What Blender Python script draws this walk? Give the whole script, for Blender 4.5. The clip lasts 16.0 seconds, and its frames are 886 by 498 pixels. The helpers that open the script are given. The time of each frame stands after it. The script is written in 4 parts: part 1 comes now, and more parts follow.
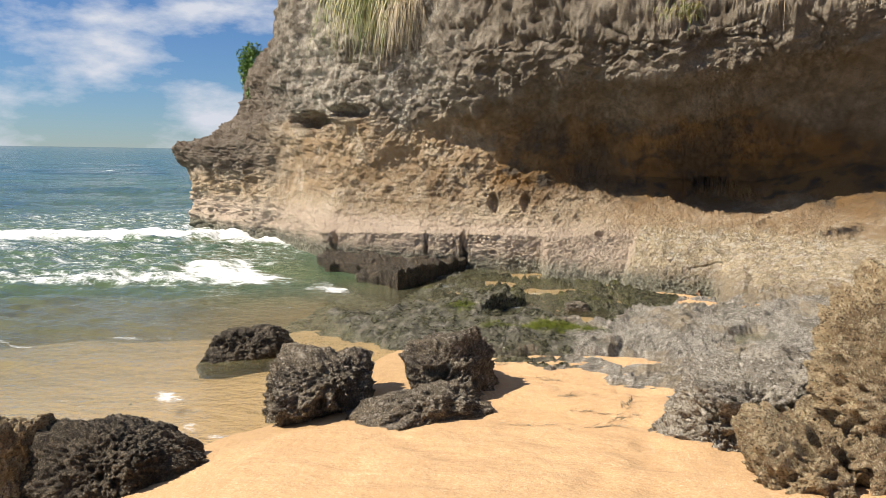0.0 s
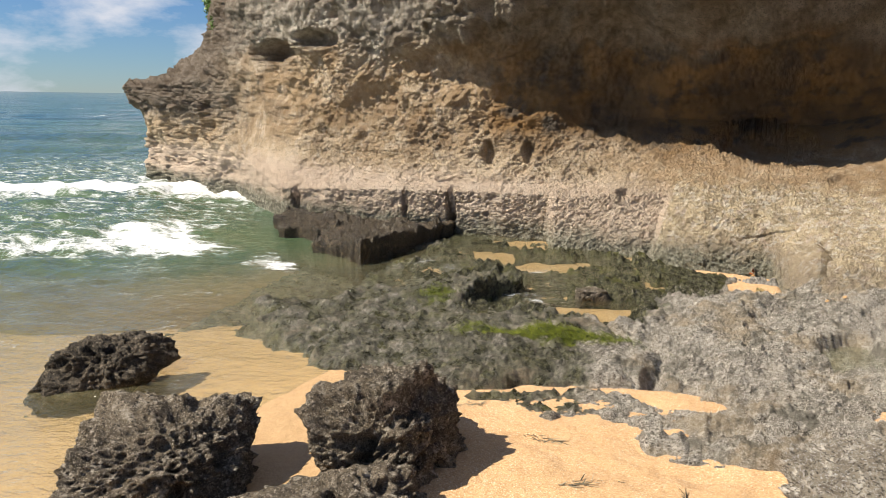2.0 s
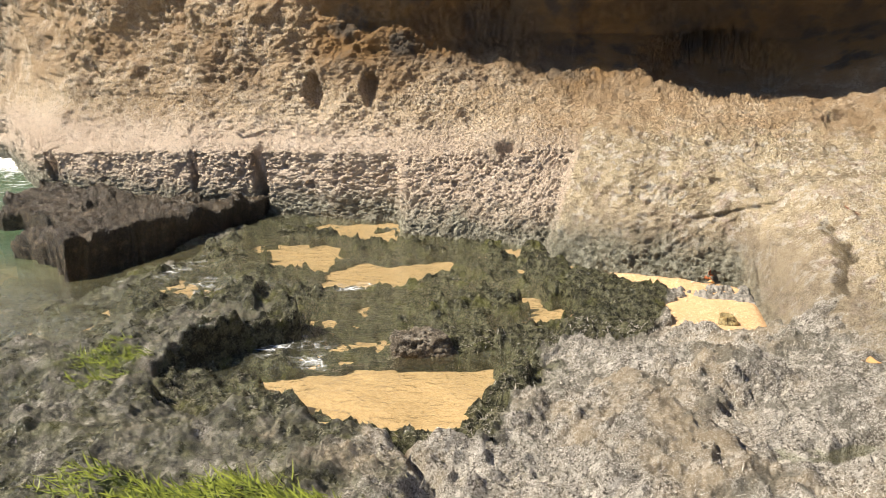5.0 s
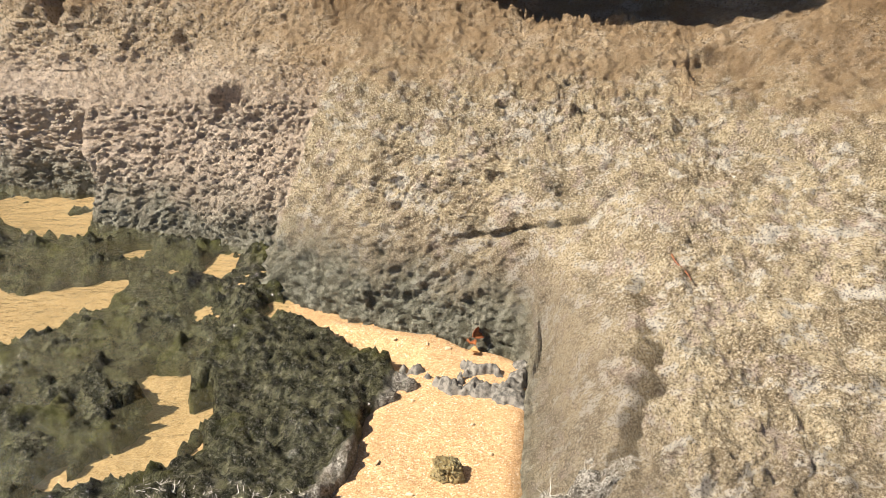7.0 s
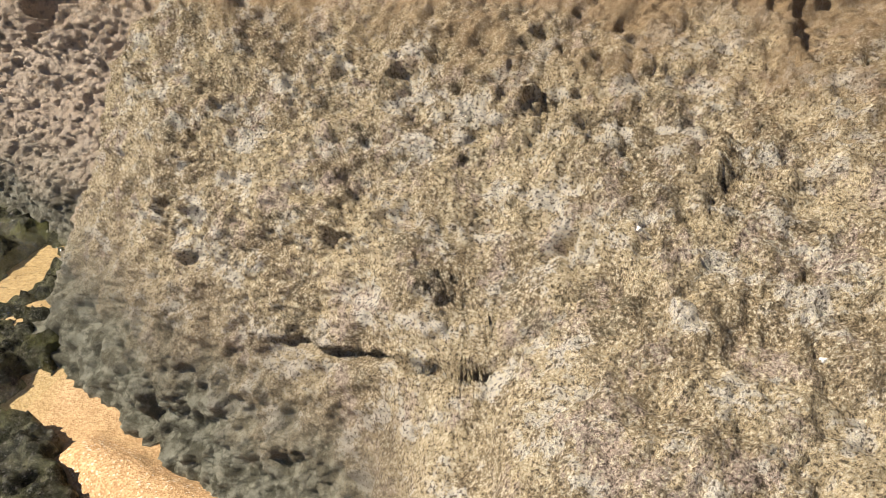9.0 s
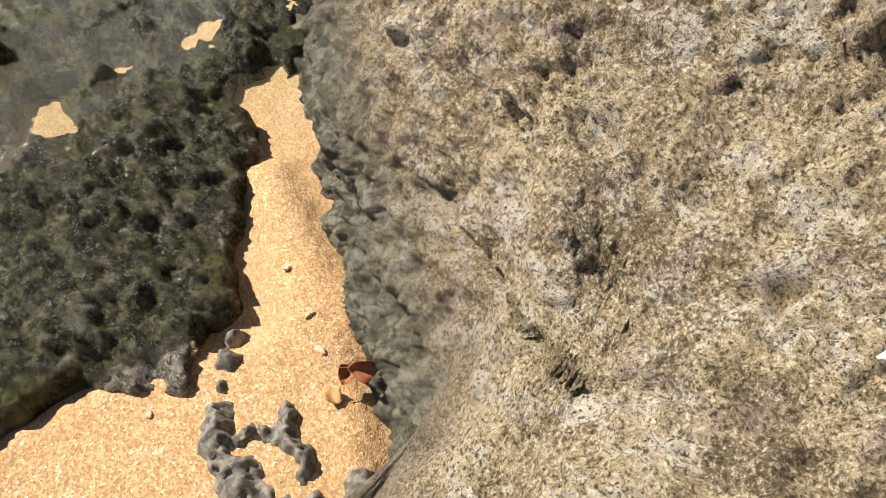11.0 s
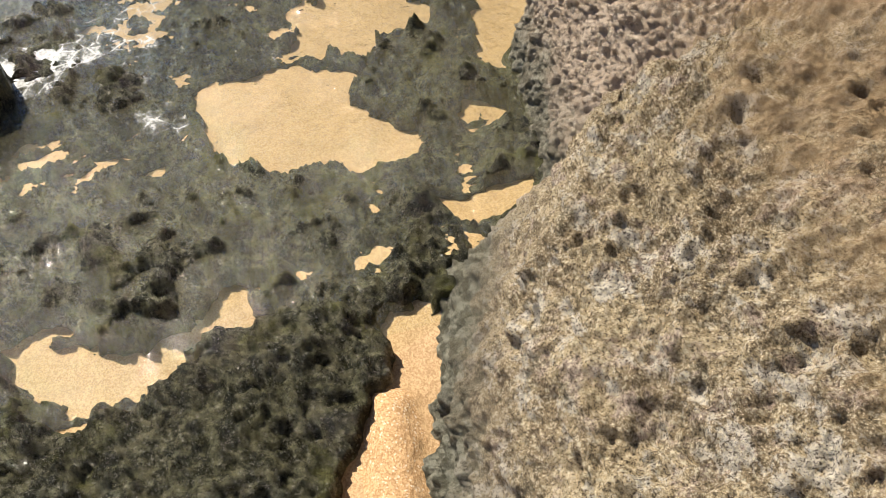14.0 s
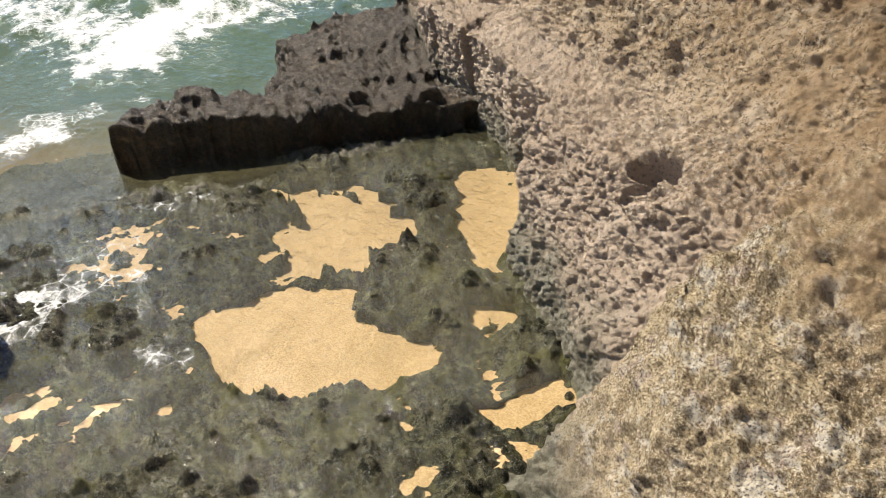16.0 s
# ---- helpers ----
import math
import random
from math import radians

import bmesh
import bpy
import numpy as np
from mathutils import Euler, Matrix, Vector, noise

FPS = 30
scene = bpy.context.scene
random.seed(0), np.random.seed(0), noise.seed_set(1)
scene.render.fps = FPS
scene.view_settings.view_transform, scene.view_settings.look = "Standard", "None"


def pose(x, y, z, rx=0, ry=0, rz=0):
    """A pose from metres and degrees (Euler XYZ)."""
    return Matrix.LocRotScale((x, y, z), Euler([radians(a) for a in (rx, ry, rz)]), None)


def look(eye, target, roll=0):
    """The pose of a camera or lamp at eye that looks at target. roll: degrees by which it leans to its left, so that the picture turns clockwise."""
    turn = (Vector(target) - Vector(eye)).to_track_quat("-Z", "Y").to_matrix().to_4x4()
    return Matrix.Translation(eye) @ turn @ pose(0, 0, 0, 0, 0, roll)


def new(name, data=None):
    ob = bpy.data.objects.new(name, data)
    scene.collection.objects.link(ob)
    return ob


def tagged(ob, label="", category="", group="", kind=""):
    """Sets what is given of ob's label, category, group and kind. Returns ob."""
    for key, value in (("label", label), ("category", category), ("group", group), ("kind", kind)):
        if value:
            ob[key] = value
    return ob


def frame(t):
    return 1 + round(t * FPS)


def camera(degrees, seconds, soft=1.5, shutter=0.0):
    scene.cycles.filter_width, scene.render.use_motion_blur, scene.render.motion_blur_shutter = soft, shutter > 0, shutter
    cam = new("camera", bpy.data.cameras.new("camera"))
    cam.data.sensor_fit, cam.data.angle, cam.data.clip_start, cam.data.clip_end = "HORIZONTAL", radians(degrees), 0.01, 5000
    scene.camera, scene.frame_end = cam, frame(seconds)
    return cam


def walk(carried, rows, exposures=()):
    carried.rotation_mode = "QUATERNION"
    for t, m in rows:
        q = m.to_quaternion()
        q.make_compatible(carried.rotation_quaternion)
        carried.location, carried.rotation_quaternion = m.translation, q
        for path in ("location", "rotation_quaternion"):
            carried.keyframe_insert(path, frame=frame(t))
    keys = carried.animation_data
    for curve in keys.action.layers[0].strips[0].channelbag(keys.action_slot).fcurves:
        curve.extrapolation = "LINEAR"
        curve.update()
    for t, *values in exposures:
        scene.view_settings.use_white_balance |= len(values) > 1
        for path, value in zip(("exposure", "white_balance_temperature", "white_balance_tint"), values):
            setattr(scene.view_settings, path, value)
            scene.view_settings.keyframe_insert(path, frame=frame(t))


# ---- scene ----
cam = camera(59.2, 16.0, soft=0.8)
PATH = [
    (0, (2.933, -3.669, 2.357), (2.503, -1.731, 2.11), 0.9),
    (0.5, (2.886, -2.81, 2.272), (2.445, -0.879, 1.994), 0.8),
    (1, (2.873, -2.079, 2.236), (2.424, -0.155, 1.922), 0.9),
    (1.5, (2.773, -1.32, 2.217), (2.32, 0.597, 1.868), 0.9),
    (2, (2.75, -0.656, 2.208), (2.296, 1.254, 1.827), 0.9),
    (2.5, (2.602, 0.053, 2.159), (2.154, 1.959, 1.752), 0.9),
    (3, (2.639, 0.723, 2.11), (2.209, 2.628, 1.681), 0.9),
    (3.2, (2.614, 0.954, 2.133), (2.195, 2.86, 1.698), 0.9),
    (5.3, (3.359, 3.842, 1.746), (3.082, 5.757, 1.24), -0.1),
    (5.5, (3.457, 4.04, 1.765), (3.199, 5.954, 1.245), 0.0),
    (6, (3.75, 4.726, 1.85), (3.528, 6.629, 1.276), 0.2),
    (6.5, (4.194, 5.412, 1.868), (3.989, 7.29, 1.212), 0.3),
    (7, (4.458, 6.136, 1.91), (4.255, 7.966, 1.13), 0.3),
    (7.5, (4.795, 6.751, 1.917), (4.557, 8.519, 1.013), 0.4),
    (8, (4.996, 7.323, 1.962), (4.705, 9.015, 0.936), 0.5),
    (8.2, (5.007, 7.563, 1.934), (4.686, 9.222, 0.863), 0.5),
    (10.3, (5.023, 8.741, 1.73), (4.068, 9.903, 0.411), -0.7),
    (10.5, (5.0, 8.819, 1.763), (4.02, 9.818, 0.335), -0.8),
    (11, (5.003, 8.901, 1.817), (4.096, 9.551, 0.156), -0.9),
    (11.5, (5.063, 8.952, 1.883), (4.226, 9.399, 0.123), -1.4),
    (12, (5.056, 8.991, 1.983), (4.229, 9.339, 0.196), -2.6),
    (12.5, (5.016, 9.015, 2.075), (4.123, 9.339, 0.315), -2.8),
    (13, (4.99, 9.041, 2.152), (3.969, 9.382, 0.467), -2.6),
    (13.5, (4.981, 9.058, 2.202), (3.798, 9.435, 0.635), -2.6),
    (14, (4.971, 9.083, 2.254), (3.636, 9.5, 0.823), -2.5),
    (14.5, (4.969, 9.071, 2.293), (3.524, 9.549, 0.995), -2.4),
    (15, (4.966, 9.015, 2.279), (3.458, 9.571, 1.088), -2.4),
    (15.5, (4.835, 8.84, 2.254), (3.298, 9.489, 1.151), -2.4),
    (16, (4.739, 8.694, 2.247), (3.194, 9.438, 1.217), -2.5),
]
walk(cam, [(t, look(eye, target, roll)) for t, eye, target, roll in PATH], [(0, 0.72), (2.6, 0.78), (5.5, 1.14), (6.5, 1.02), (8.0, 0.78), (10.5, 0.70), (12.5, 0.60), (14, 0.66), (16, 0.78)])

# ---- light ----
SUN_DIR = Vector((-0.60, -0.28, 0.72)).normalized()   # towards the sun
SUN_EL = math.asin(SUN_DIR.z)
SUN_AZ = math.atan2(SUN_DIR.x, SUN_DIR.y)

world = bpy.data.worlds.new("world")
scene.world = world
world.use_nodes = True
wt = world.node_tree
for n in list(wt.nodes):
    wt.nodes.remove(n)
w_out = wt.nodes.new("ShaderNodeOutputWorld")
w_bg = wt.nodes.new("ShaderNodeBackground")
w_sky = wt.nodes.new("ShaderNodeTexSky")
w_sky.sky_type = "NISHITA"
w_sky.sun_disc = False
w_sky.sun_elevation = SUN_EL
w_sky.sun_rotation = SUN_AZ
w_sky.air_density = 1.0
w_sky.dust_density = 0.0
w_sky.ozone_density = 4.0
w_co = wt.nodes.new("ShaderNodeTexCoord")
w_map = wt.nodes.new("ShaderNodeMapping")
w_map.inputs["Scale"].default_value = (2.6, 2.6, 6.5)
w_map.inputs["Location"].default_value = (3.1, 1.7, 0.6)
w_noise = wt.nodes.new("ShaderNodeTexNoise")
w_noise.inputs["Scale"].default_value = 2.3
w_noise.inputs["Detail"].default_value = 9.0
w_noise.inputs["Roughness"].default_value = 0.56
w_ramp = wt.nodes.new("ShaderNodeMapRange")
w_ramp.inputs["From Min"].default_value = 0.47
w_ramp.inputs["From Max"].default_value = 0.64
w_mix = wt.nodes.new("ShaderNodeMix")
w_mix.data_type = "RGBA"
w_mix.inputs["B"].default_value = (8.2, 8.6, 9.6, 1)
wt.links.new(w_co.outputs["Generated"], w_map.inputs["Vector"])
wt.links.new(w_map.outputs["Vector"], w_noise.inputs["Vector"])
wt.links.new(w_noise.outputs["Fac"], w_ramp.inputs["Value"])
wt.links.new(w_ramp.outputs["Result"], w_mix.inputs["Factor"])
w_hue = wt.nodes.new("ShaderNodeHueSaturation")
w_hue.inputs["Saturation"].default_value = 1.0
wt.links.new(w_sky.outputs["Color"], w_hue.inputs["Color"])
w_tint = wt.nodes.new("ShaderNodeMix")
w_tint.data_type, w_tint.blend_type = "RGBA", "MULTIPLY"
w_tint.inputs["Factor"].default_value = 1.0
w_tint.inputs["B"].default_value = (0.60, 0.80, 1.10, 1)
wt.links.new(w_hue.outputs["Color"], w_tint.inputs["A"])
wt.links.new(w_tint.outputs["Result"], w_mix.inputs["A"])
wt.links.new(w_mix.outputs["Result"], w_bg.inputs["Color"])
w_bg.inputs["Strength"].default_value = 0.05
wt.links.new(w_bg.outputs["Background"], w_out.inputs["Surface"])

sun_data = bpy.data.lights.new("sun", "SUN")
sun_data.energy = 5.0
sun_data.angle = radians(0.53)
sun_data.color = (1.0, 0.90, 0.76)
sun = new("sun", sun_data)
sun.matrix_world = look(SUN_DIR * 50, (0, 0, 0))


# ---- noise on arrays ----
def hashed(ix, iy, iz, seed):
    h = (ix * 374761393 + iy * 668265263 + iz * 2147483647 + seed * 1274126177) & 0xFFFFFFFF
    h = ((h ^ (h >> 13)) * 1274126177) & 0xFFFFFFFF
    h = ((h ^ (h >> 16)) * 2246822519) & 0xFFFFFFFF
    return ((h ^ (h >> 15)) & 0xFFFFFF).astype(np.float32) / 16777215.0


def vnoise(p, seed=0):
    """Smooth value noise in -1..1 at points (n, 3)."""
    i = np.floor(p).astype(np.int64)
    f = (p - i).astype(np.float32)
    f = f * f * f * (f * (f * 6 - 15) + 10)
    out = np.zeros(len(p), np.float32)
    for dx in (0, 1):
        wx = f[:, 0] if dx else 1 - f[:, 0]
        for dy in (0, 1):
            wy = wx * (f[:, 1] if dy else 1 - f[:, 1])
            for dz in (0, 1):
                wz = wy * (f[:, 2] if dz else 1 - f[:, 2])
                out += wz * hashed(i[:, 0] + dx, i[:, 1] + dy, i[:, 2] + dz, seed)
    return out * 2 - 1


def fbm(p, octaves=4, gain=0.5, seed=0, ridged=False):
    total, amp = np.zeros(len(p), np.float32), 1.0
    q = np.array(p, float)
    for k in range(octaves):
        n = vnoise(q, seed + k * 17)
        total += amp * ((0.5 - np.abs(n)) * 2 if ridged else n)
        q = q * 2.03 + 11.7
        amp *= gain
    return total


def cells(p, seed=0):
    """Distance to the nearest of scattered points, one in each unit cell."""
    i = np.floor(p).astype(np.int64)
    f = (p - i).astype(np.float32)
    best = np.full(len(p), 9.0, np.float32)
    for dx in (-1, 0, 1):
        for dy in (-1, 0, 1):
            for dz in (-1, 0, 1):
                a, b, c = i[:, 0] + dx, i[:, 1] + dy, i[:, 2] + dz
                d = (dx + hashed(a, b, c, seed) - f[:, 0]) ** 2
                d += (dy + hashed(a, b, c, seed + 5) - f[:, 1]) ** 2
                d += (dz + hashed(a, b, c, seed + 9) - f[:, 2]) ** 2
                np.minimum(best, d, out=best)
    return np.sqrt(best)


def step(a, b, x):
    t = np.clip((x - a) / (b - a), 0, 1)
    return t * t * (3 - 2 * t)


def inside(x, y, poly):
    """Signed distance to a polygon, positive inside."""
    d = np.full(x.shape, 1e9)
    odd = np.zeros(x.shape, bool)
    n = len(poly)
    for k in range(n):
        ax, ay = poly[k]
        bx, by = poly[(k + 1) % n]
        ex, ey = bx - ax, by - ay
        t = np.clip(((x - ax) * ex + (y - ay) * ey) / (ex * ex + ey * ey), 0, 1)
        d = np.minimum(d, (x - ax - t * ex) ** 2 + (y - ay - t * ey) ** 2)
        if ey != 0:
            odd ^= ((ay > y) != (by > y)) & (x < ex * (y - ay) / ey + ax)
    return np.where(odd, 1, -1) * np.sqrt(d)


# ---- mesh helpers ----
def sheet(name, pts, keep=None, layers=None, smooth=True):
    """A mesh from a grid of points (nu, nv, 3); keep: which quads stay; layers: named values at the points."""
    nu, nv = pts.shape[:2]
    idx = np.arange(nu * nv).reshape(nu, nv)
    quads = np.stack([idx[:-1, :-1], idx[1:, :-1], idx[1:, 1:], idx[:-1, 1:]], -1).reshape(-1, 4)
    if keep is not None:
        quads = quads[keep.reshape(-1)]
    used = np.unique(quads)
    back = np.full(nu * nv, -1)
    back[used] = np.arange(len(used))
    quads = back[quads]
    co = pts.reshape(-1, 3)[used].astype(np.float32)
    me = bpy.data.meshes.new(name)
    me.vertices.add(len(co))
    me.vertices.foreach_set("co", co.ravel())
    me.loops.add(len(quads) * 4)
    me.loops.foreach_set("vertex_index", quads.ravel().astype(np.int32))
    me.polygons.add(len(quads))
    me.polygons.foreach_set("loop_start", np.arange(0, len(quads) * 4, 4, dtype=np.int32))
    me.polygons.foreach_set("use_smooth", np.full(len(quads), smooth))
    for key, values in (layers or {}).items():
        a = me.attributes.new(key, "FLOAT", "POINT")
        a.data.foreach_set("value", values.reshape(-1)[used].astype(np.float32))
    me.update()
    me.validate()
    return me


def mesh_of(name, verts, faces, smooth=False):
    me = bpy.data.meshes.new(name)
    me.from_pydata([tuple(v) for v in verts], [], faces)
    if smooth:
        me.polygons.foreach_set("use_smooth", [True] * len(me.polygons))
    me.update()
    return me


def part(name, me, material, parent, label=""):
    me.materials.append(material)
    ob = new(name, me)
    ob.parent = parent
    return tagged(ob, label)


def thing(name, me, material, label, category, group="", kind=""):
    me.materials.append(material)
    return tagged(new(name, me), label, category, group, kind)


# ---- materials ----
class Mat:
    """A node material, with short ways to add nodes."""

    def __init__(self, name, rough=0.85):
        self.m = bpy.data.materials.new(name)
        self.m.use_nodes = True
        self.t = self.m.node_tree
        self.b = self.t.nodes["Principled BSDF"]
        self.b.inputs["Roughness"].default_value = rough
        self.co = self.t.nodes.new("ShaderNodeNewGeometry").outputs["Position"]

    def link(self, a, b):
        if hasattr(a, "is_linked"):
            self.t.links.new(a, b)
        else:
            b.default_value = a

    def noise(self, scale, detail=4.0, rough=0.55, stretch=None):
        v = self.co
        if stretch:
            mp = self.t.nodes.new("ShaderNodeMapping")
            mp.inputs["Scale"].default_value = stretch
            self.t.links.new(v, mp.inputs["Vector"])
            v = mp.outputs["Vector"]
        n = self.t.nodes.new("ShaderNodeTexNoise")
        n.inputs["Scale"].default_value = scale
        n.inputs["Detail"].default_value = detail
        n.inputs["Roughness"].default_value = rough
        self.t.links.new(v, n.inputs["Vector"])
        return n.outputs["Fac"]

    def voronoi(self, scale, out="Distance", feature="F1"):
        n = self.t.nodes.new("ShaderNodeTexVoronoi")
        n.feature = feature
        n.inputs["Scale"].default_value = scale
        self.t.links.new(self.co, n.inputs["Vector"])
        return n.outputs[out]

    def span(self, v, a, b, lo=0.0, hi=1.0):
        n = self.t.nodes.new("ShaderNodeMapRange")
        n.interpolation_type = "SMOOTHSTEP"
        self.link(v, n.inputs["Value"])
        for key, x in (("From Min", a), ("From Max", b), ("To Min", lo), ("To Max", hi)):
            n.inputs[key].default_value = x
        return n.outputs["Result"]

    def math(self, op, a, b=0.0):
        n = self.t.nodes.new("ShaderNodeMath")
        n.operation = op
        self.link(a, n.inputs[0])
        self.link(b, n.inputs[1])
        return n.outputs[0]

    def mix(self, f, a, b, mode="MIX"):
        n = self.t.nodes.new("ShaderNodeMix")
        n.data_type, n.blend_type = "RGBA", mode
        for x, key in ((f, "Factor"), (a, "A"), (b, "B")):
            if isinstance(x, tuple):
                x = (*x, 1.0)
            self.link(x, n.inputs[key])
        return n.outputs["Result"]

    def axis(self, k):
        n = self.t.nodes.new("ShaderNodeSeparateXYZ")
        self.t.links.new(self.co, n.inputs[0])
        return n.outputs[k]

    def layer(self, name):
        n = self.t.nodes.new("ShaderNodeAttribute")
        n.attribute_name = name
        return n.outputs["Fac"]

    def bump(self, *heights):
        normal = None
        for h, strength, dist in heights:
            n = self.t.nodes.new("ShaderNodeBump")
            n.inputs["Strength"].default_value = strength
            n.inputs["Distance"].default_value = dist
            self.t.links.new(h, n.inputs["Height"])
            if normal:
                self.t.links.new(normal, n.inputs["Normal"])
            normal = n.outputs["Normal"]
        self.t.links.new(normal, self.b.inputs["Normal"])
        return normal

    def color(self, c):
        self.link((*c, 1.0) if isinstance(c, tuple) else c, self.b.inputs["Base Color"])

    def rough(self, v):
        self.link(v, self.b.inputs["Roughness"])


def rock_bumps(k, coarse=1.0):
    k.bump((k.noise(9, 6, 0.65), 0.5 * coarse, 0.04), (k.span(k.voronoi(30), 0.06, 0.34), 0.8 * coarse, 0.022), (k.span(k.voronoi(75), 0.05, 0.36), 0.9, 0.010), (k.noise(65, 6, 0.78), 1.0, 0.05), (k.noise(220, 3, 0.7), 1.0, 0.010))


def make_cliff_material():
    k = Mat("limestone_cliff", 0.9)
    z, x = k.axis(2), k.axis(0)
    arris = k.math("SUBTRACT", x, k.math("MULTIPLY", z, 0.27))
    patch = k.noise(1.1, 5, 0.6)
    fine = k.noise(14, 6, 0.65)
    speck = k.noise(60, 4, 0.7)
    tan = k.mix(k.span(patch, 0.38, 0.62), (0.46, 0.32, 0.17), (0.66, 0.51, 0.33))
    tan = k.mix(k.span(k.noise(4.5, 6, 0.7), 0.50, 0.64), tan, (0.70, 0.58, 0.43))
    tan = k.mix(k.span(k.noise(30, 6, 0.75), 0.52, 0.60, 0.0, 0.7), tan, (0.72, 0.63, 0.50))
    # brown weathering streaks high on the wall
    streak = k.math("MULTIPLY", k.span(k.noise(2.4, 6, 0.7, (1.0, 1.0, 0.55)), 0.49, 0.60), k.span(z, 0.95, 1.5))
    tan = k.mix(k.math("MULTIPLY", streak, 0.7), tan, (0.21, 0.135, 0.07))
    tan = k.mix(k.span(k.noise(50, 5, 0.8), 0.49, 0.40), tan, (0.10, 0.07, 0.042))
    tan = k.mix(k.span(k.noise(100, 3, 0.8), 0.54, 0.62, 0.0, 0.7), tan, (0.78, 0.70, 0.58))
    # brown staining higher up, with shadows of hanging roots put into the colour
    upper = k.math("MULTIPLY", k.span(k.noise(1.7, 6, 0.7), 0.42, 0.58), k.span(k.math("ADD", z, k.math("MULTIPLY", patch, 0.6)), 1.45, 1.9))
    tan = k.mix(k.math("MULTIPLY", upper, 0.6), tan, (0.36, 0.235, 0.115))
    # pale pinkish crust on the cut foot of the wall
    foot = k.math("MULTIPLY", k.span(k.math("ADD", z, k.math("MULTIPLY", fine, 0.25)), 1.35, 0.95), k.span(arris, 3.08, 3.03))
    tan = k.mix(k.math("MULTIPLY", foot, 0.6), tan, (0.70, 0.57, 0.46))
    # pit shade painted in: dark spots at the centres of the bump pits
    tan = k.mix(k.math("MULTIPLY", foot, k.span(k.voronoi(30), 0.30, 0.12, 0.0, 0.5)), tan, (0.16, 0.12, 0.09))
    # olive and yellow crust on the broad blocks
    crust = k.math("MULTIPLY", k.span(arris, 3.03, 3.08), k.span(z, 1.35, 1.1))
    bloom = k.mix(k.span(k.noise(5.5, 7, 0.72), 0.42, 0.56), (0.34, 0.255, 0.145), (0.64, 0.51, 0.31))
    bloom = k.mix(k.span(k.noise(7.5, 7, 0.74, (1.2, 0.8, 1)), 0.52, 0.62, 0.0, 0.85), bloom, (0.54, 0.42, 0.36))
    bloom = k.mix(k.span(k.noise(9.5, 7, 0.76, (0.8, 1.2, 1)), 0.53, 0.58, 0.0, 0.9), bloom, (0.82, 0.76, 0.66))
    bloom = k.mix(k.span(k.noise(6.5, 6, 0.72, (1, 1, 1.7)), 0.45, 0.34, 0.0, 0.8), bloom, (0.20, 0.165, 0.10))
    # fine relief shading put into the colour: dark for pits, pale for lit grains
    relief_speckle = k.noise(120, 4, 0.8)
    bloom = k.mix(k.span(relief_speckle, 0.47, 0.41, 0.0, 0.95), bloom, (0.09, 0.065, 0.038))
    bloom = k.mix(k.span(relief_speckle, 0.53, 0.59, 0.0, 0.95), bloom, (0.86, 0.77, 0.58))
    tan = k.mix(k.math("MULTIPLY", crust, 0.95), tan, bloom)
    # brown crust above the blocks, and a grey-brown wash over the lower half of the broad block
    over = k.math("MULTIPLY", k.span(x, 2.2, 3.2), k.span(k.math("ADD", z, k.math("MULTIPLY", fine, 0.3)), 1.18, 1.34))
    tan = k.mix(k.math("MULTIPLY", over, k.span(k.noise(5, 6, 0.7), 0.36, 0.56, 0.2, 0.75)), tan, (0.36, 0.24, 0.125))
    wash = k.math("MULTIPLY", k.span(arris, 3.05, 3.12), k.span(k.math("ADD", z, k.math("MULTIPLY", k.noise(3, 5), 0.5)), 0.95, 0.62))
    tan = k.mix(k.math("MULTIPLY", wash, 0.55), tan, (0.235, 0.185, 0.13))
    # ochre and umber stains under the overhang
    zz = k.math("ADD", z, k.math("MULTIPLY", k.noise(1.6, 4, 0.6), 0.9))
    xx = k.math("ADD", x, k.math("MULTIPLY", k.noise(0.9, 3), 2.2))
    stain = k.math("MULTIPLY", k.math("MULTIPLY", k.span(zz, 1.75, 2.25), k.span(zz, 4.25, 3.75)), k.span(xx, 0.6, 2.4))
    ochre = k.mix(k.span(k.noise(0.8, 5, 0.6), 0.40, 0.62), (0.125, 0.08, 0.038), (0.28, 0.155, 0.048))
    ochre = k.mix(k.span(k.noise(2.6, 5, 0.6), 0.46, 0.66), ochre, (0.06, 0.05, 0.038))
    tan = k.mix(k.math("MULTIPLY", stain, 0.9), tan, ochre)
    # grey weathered crown
    crown = k.span(k.math("ADD", z, k.math("MULTIPLY", k.noise(0.7, 5), 1.6)), 3.5, 4.1)
    head = k.math("MULTIPLY", k.span(x, -4.2, -6.8), k.span(k.math("ADD", z, patch), 1.9, 2.5))
    crown = k.math("MAXIMUM", crown, head)
    grey = k.mix(k.span(k.noise(3.0, 6, 0.7), 0.40, 0.60), (0.25, 0.21, 0.16), (0.62, 0.56, 0.46))
    grey = k.mix(k.span(x, -1.6, 0.6, 0.0, 0.62), grey, (0.20, 0.155, 0.10))
    grey = k.mix(k.span(speck, 0.50, 0.38), grey, (0.09, 0.075, 0.055))
    grey = k.mix(k.math("MULTIPLY", head, 0.75), grey, (0.135, 0.098, 0.065))
    tan = k.mix(crown, tan, grey)
    # tide line: dark algae at the foot
    tide = k.span(k.math("ADD", z, k.math("MULTIPLY", k.noise(5, 5, 0.65), 0.40)), 0.74, 0.40)
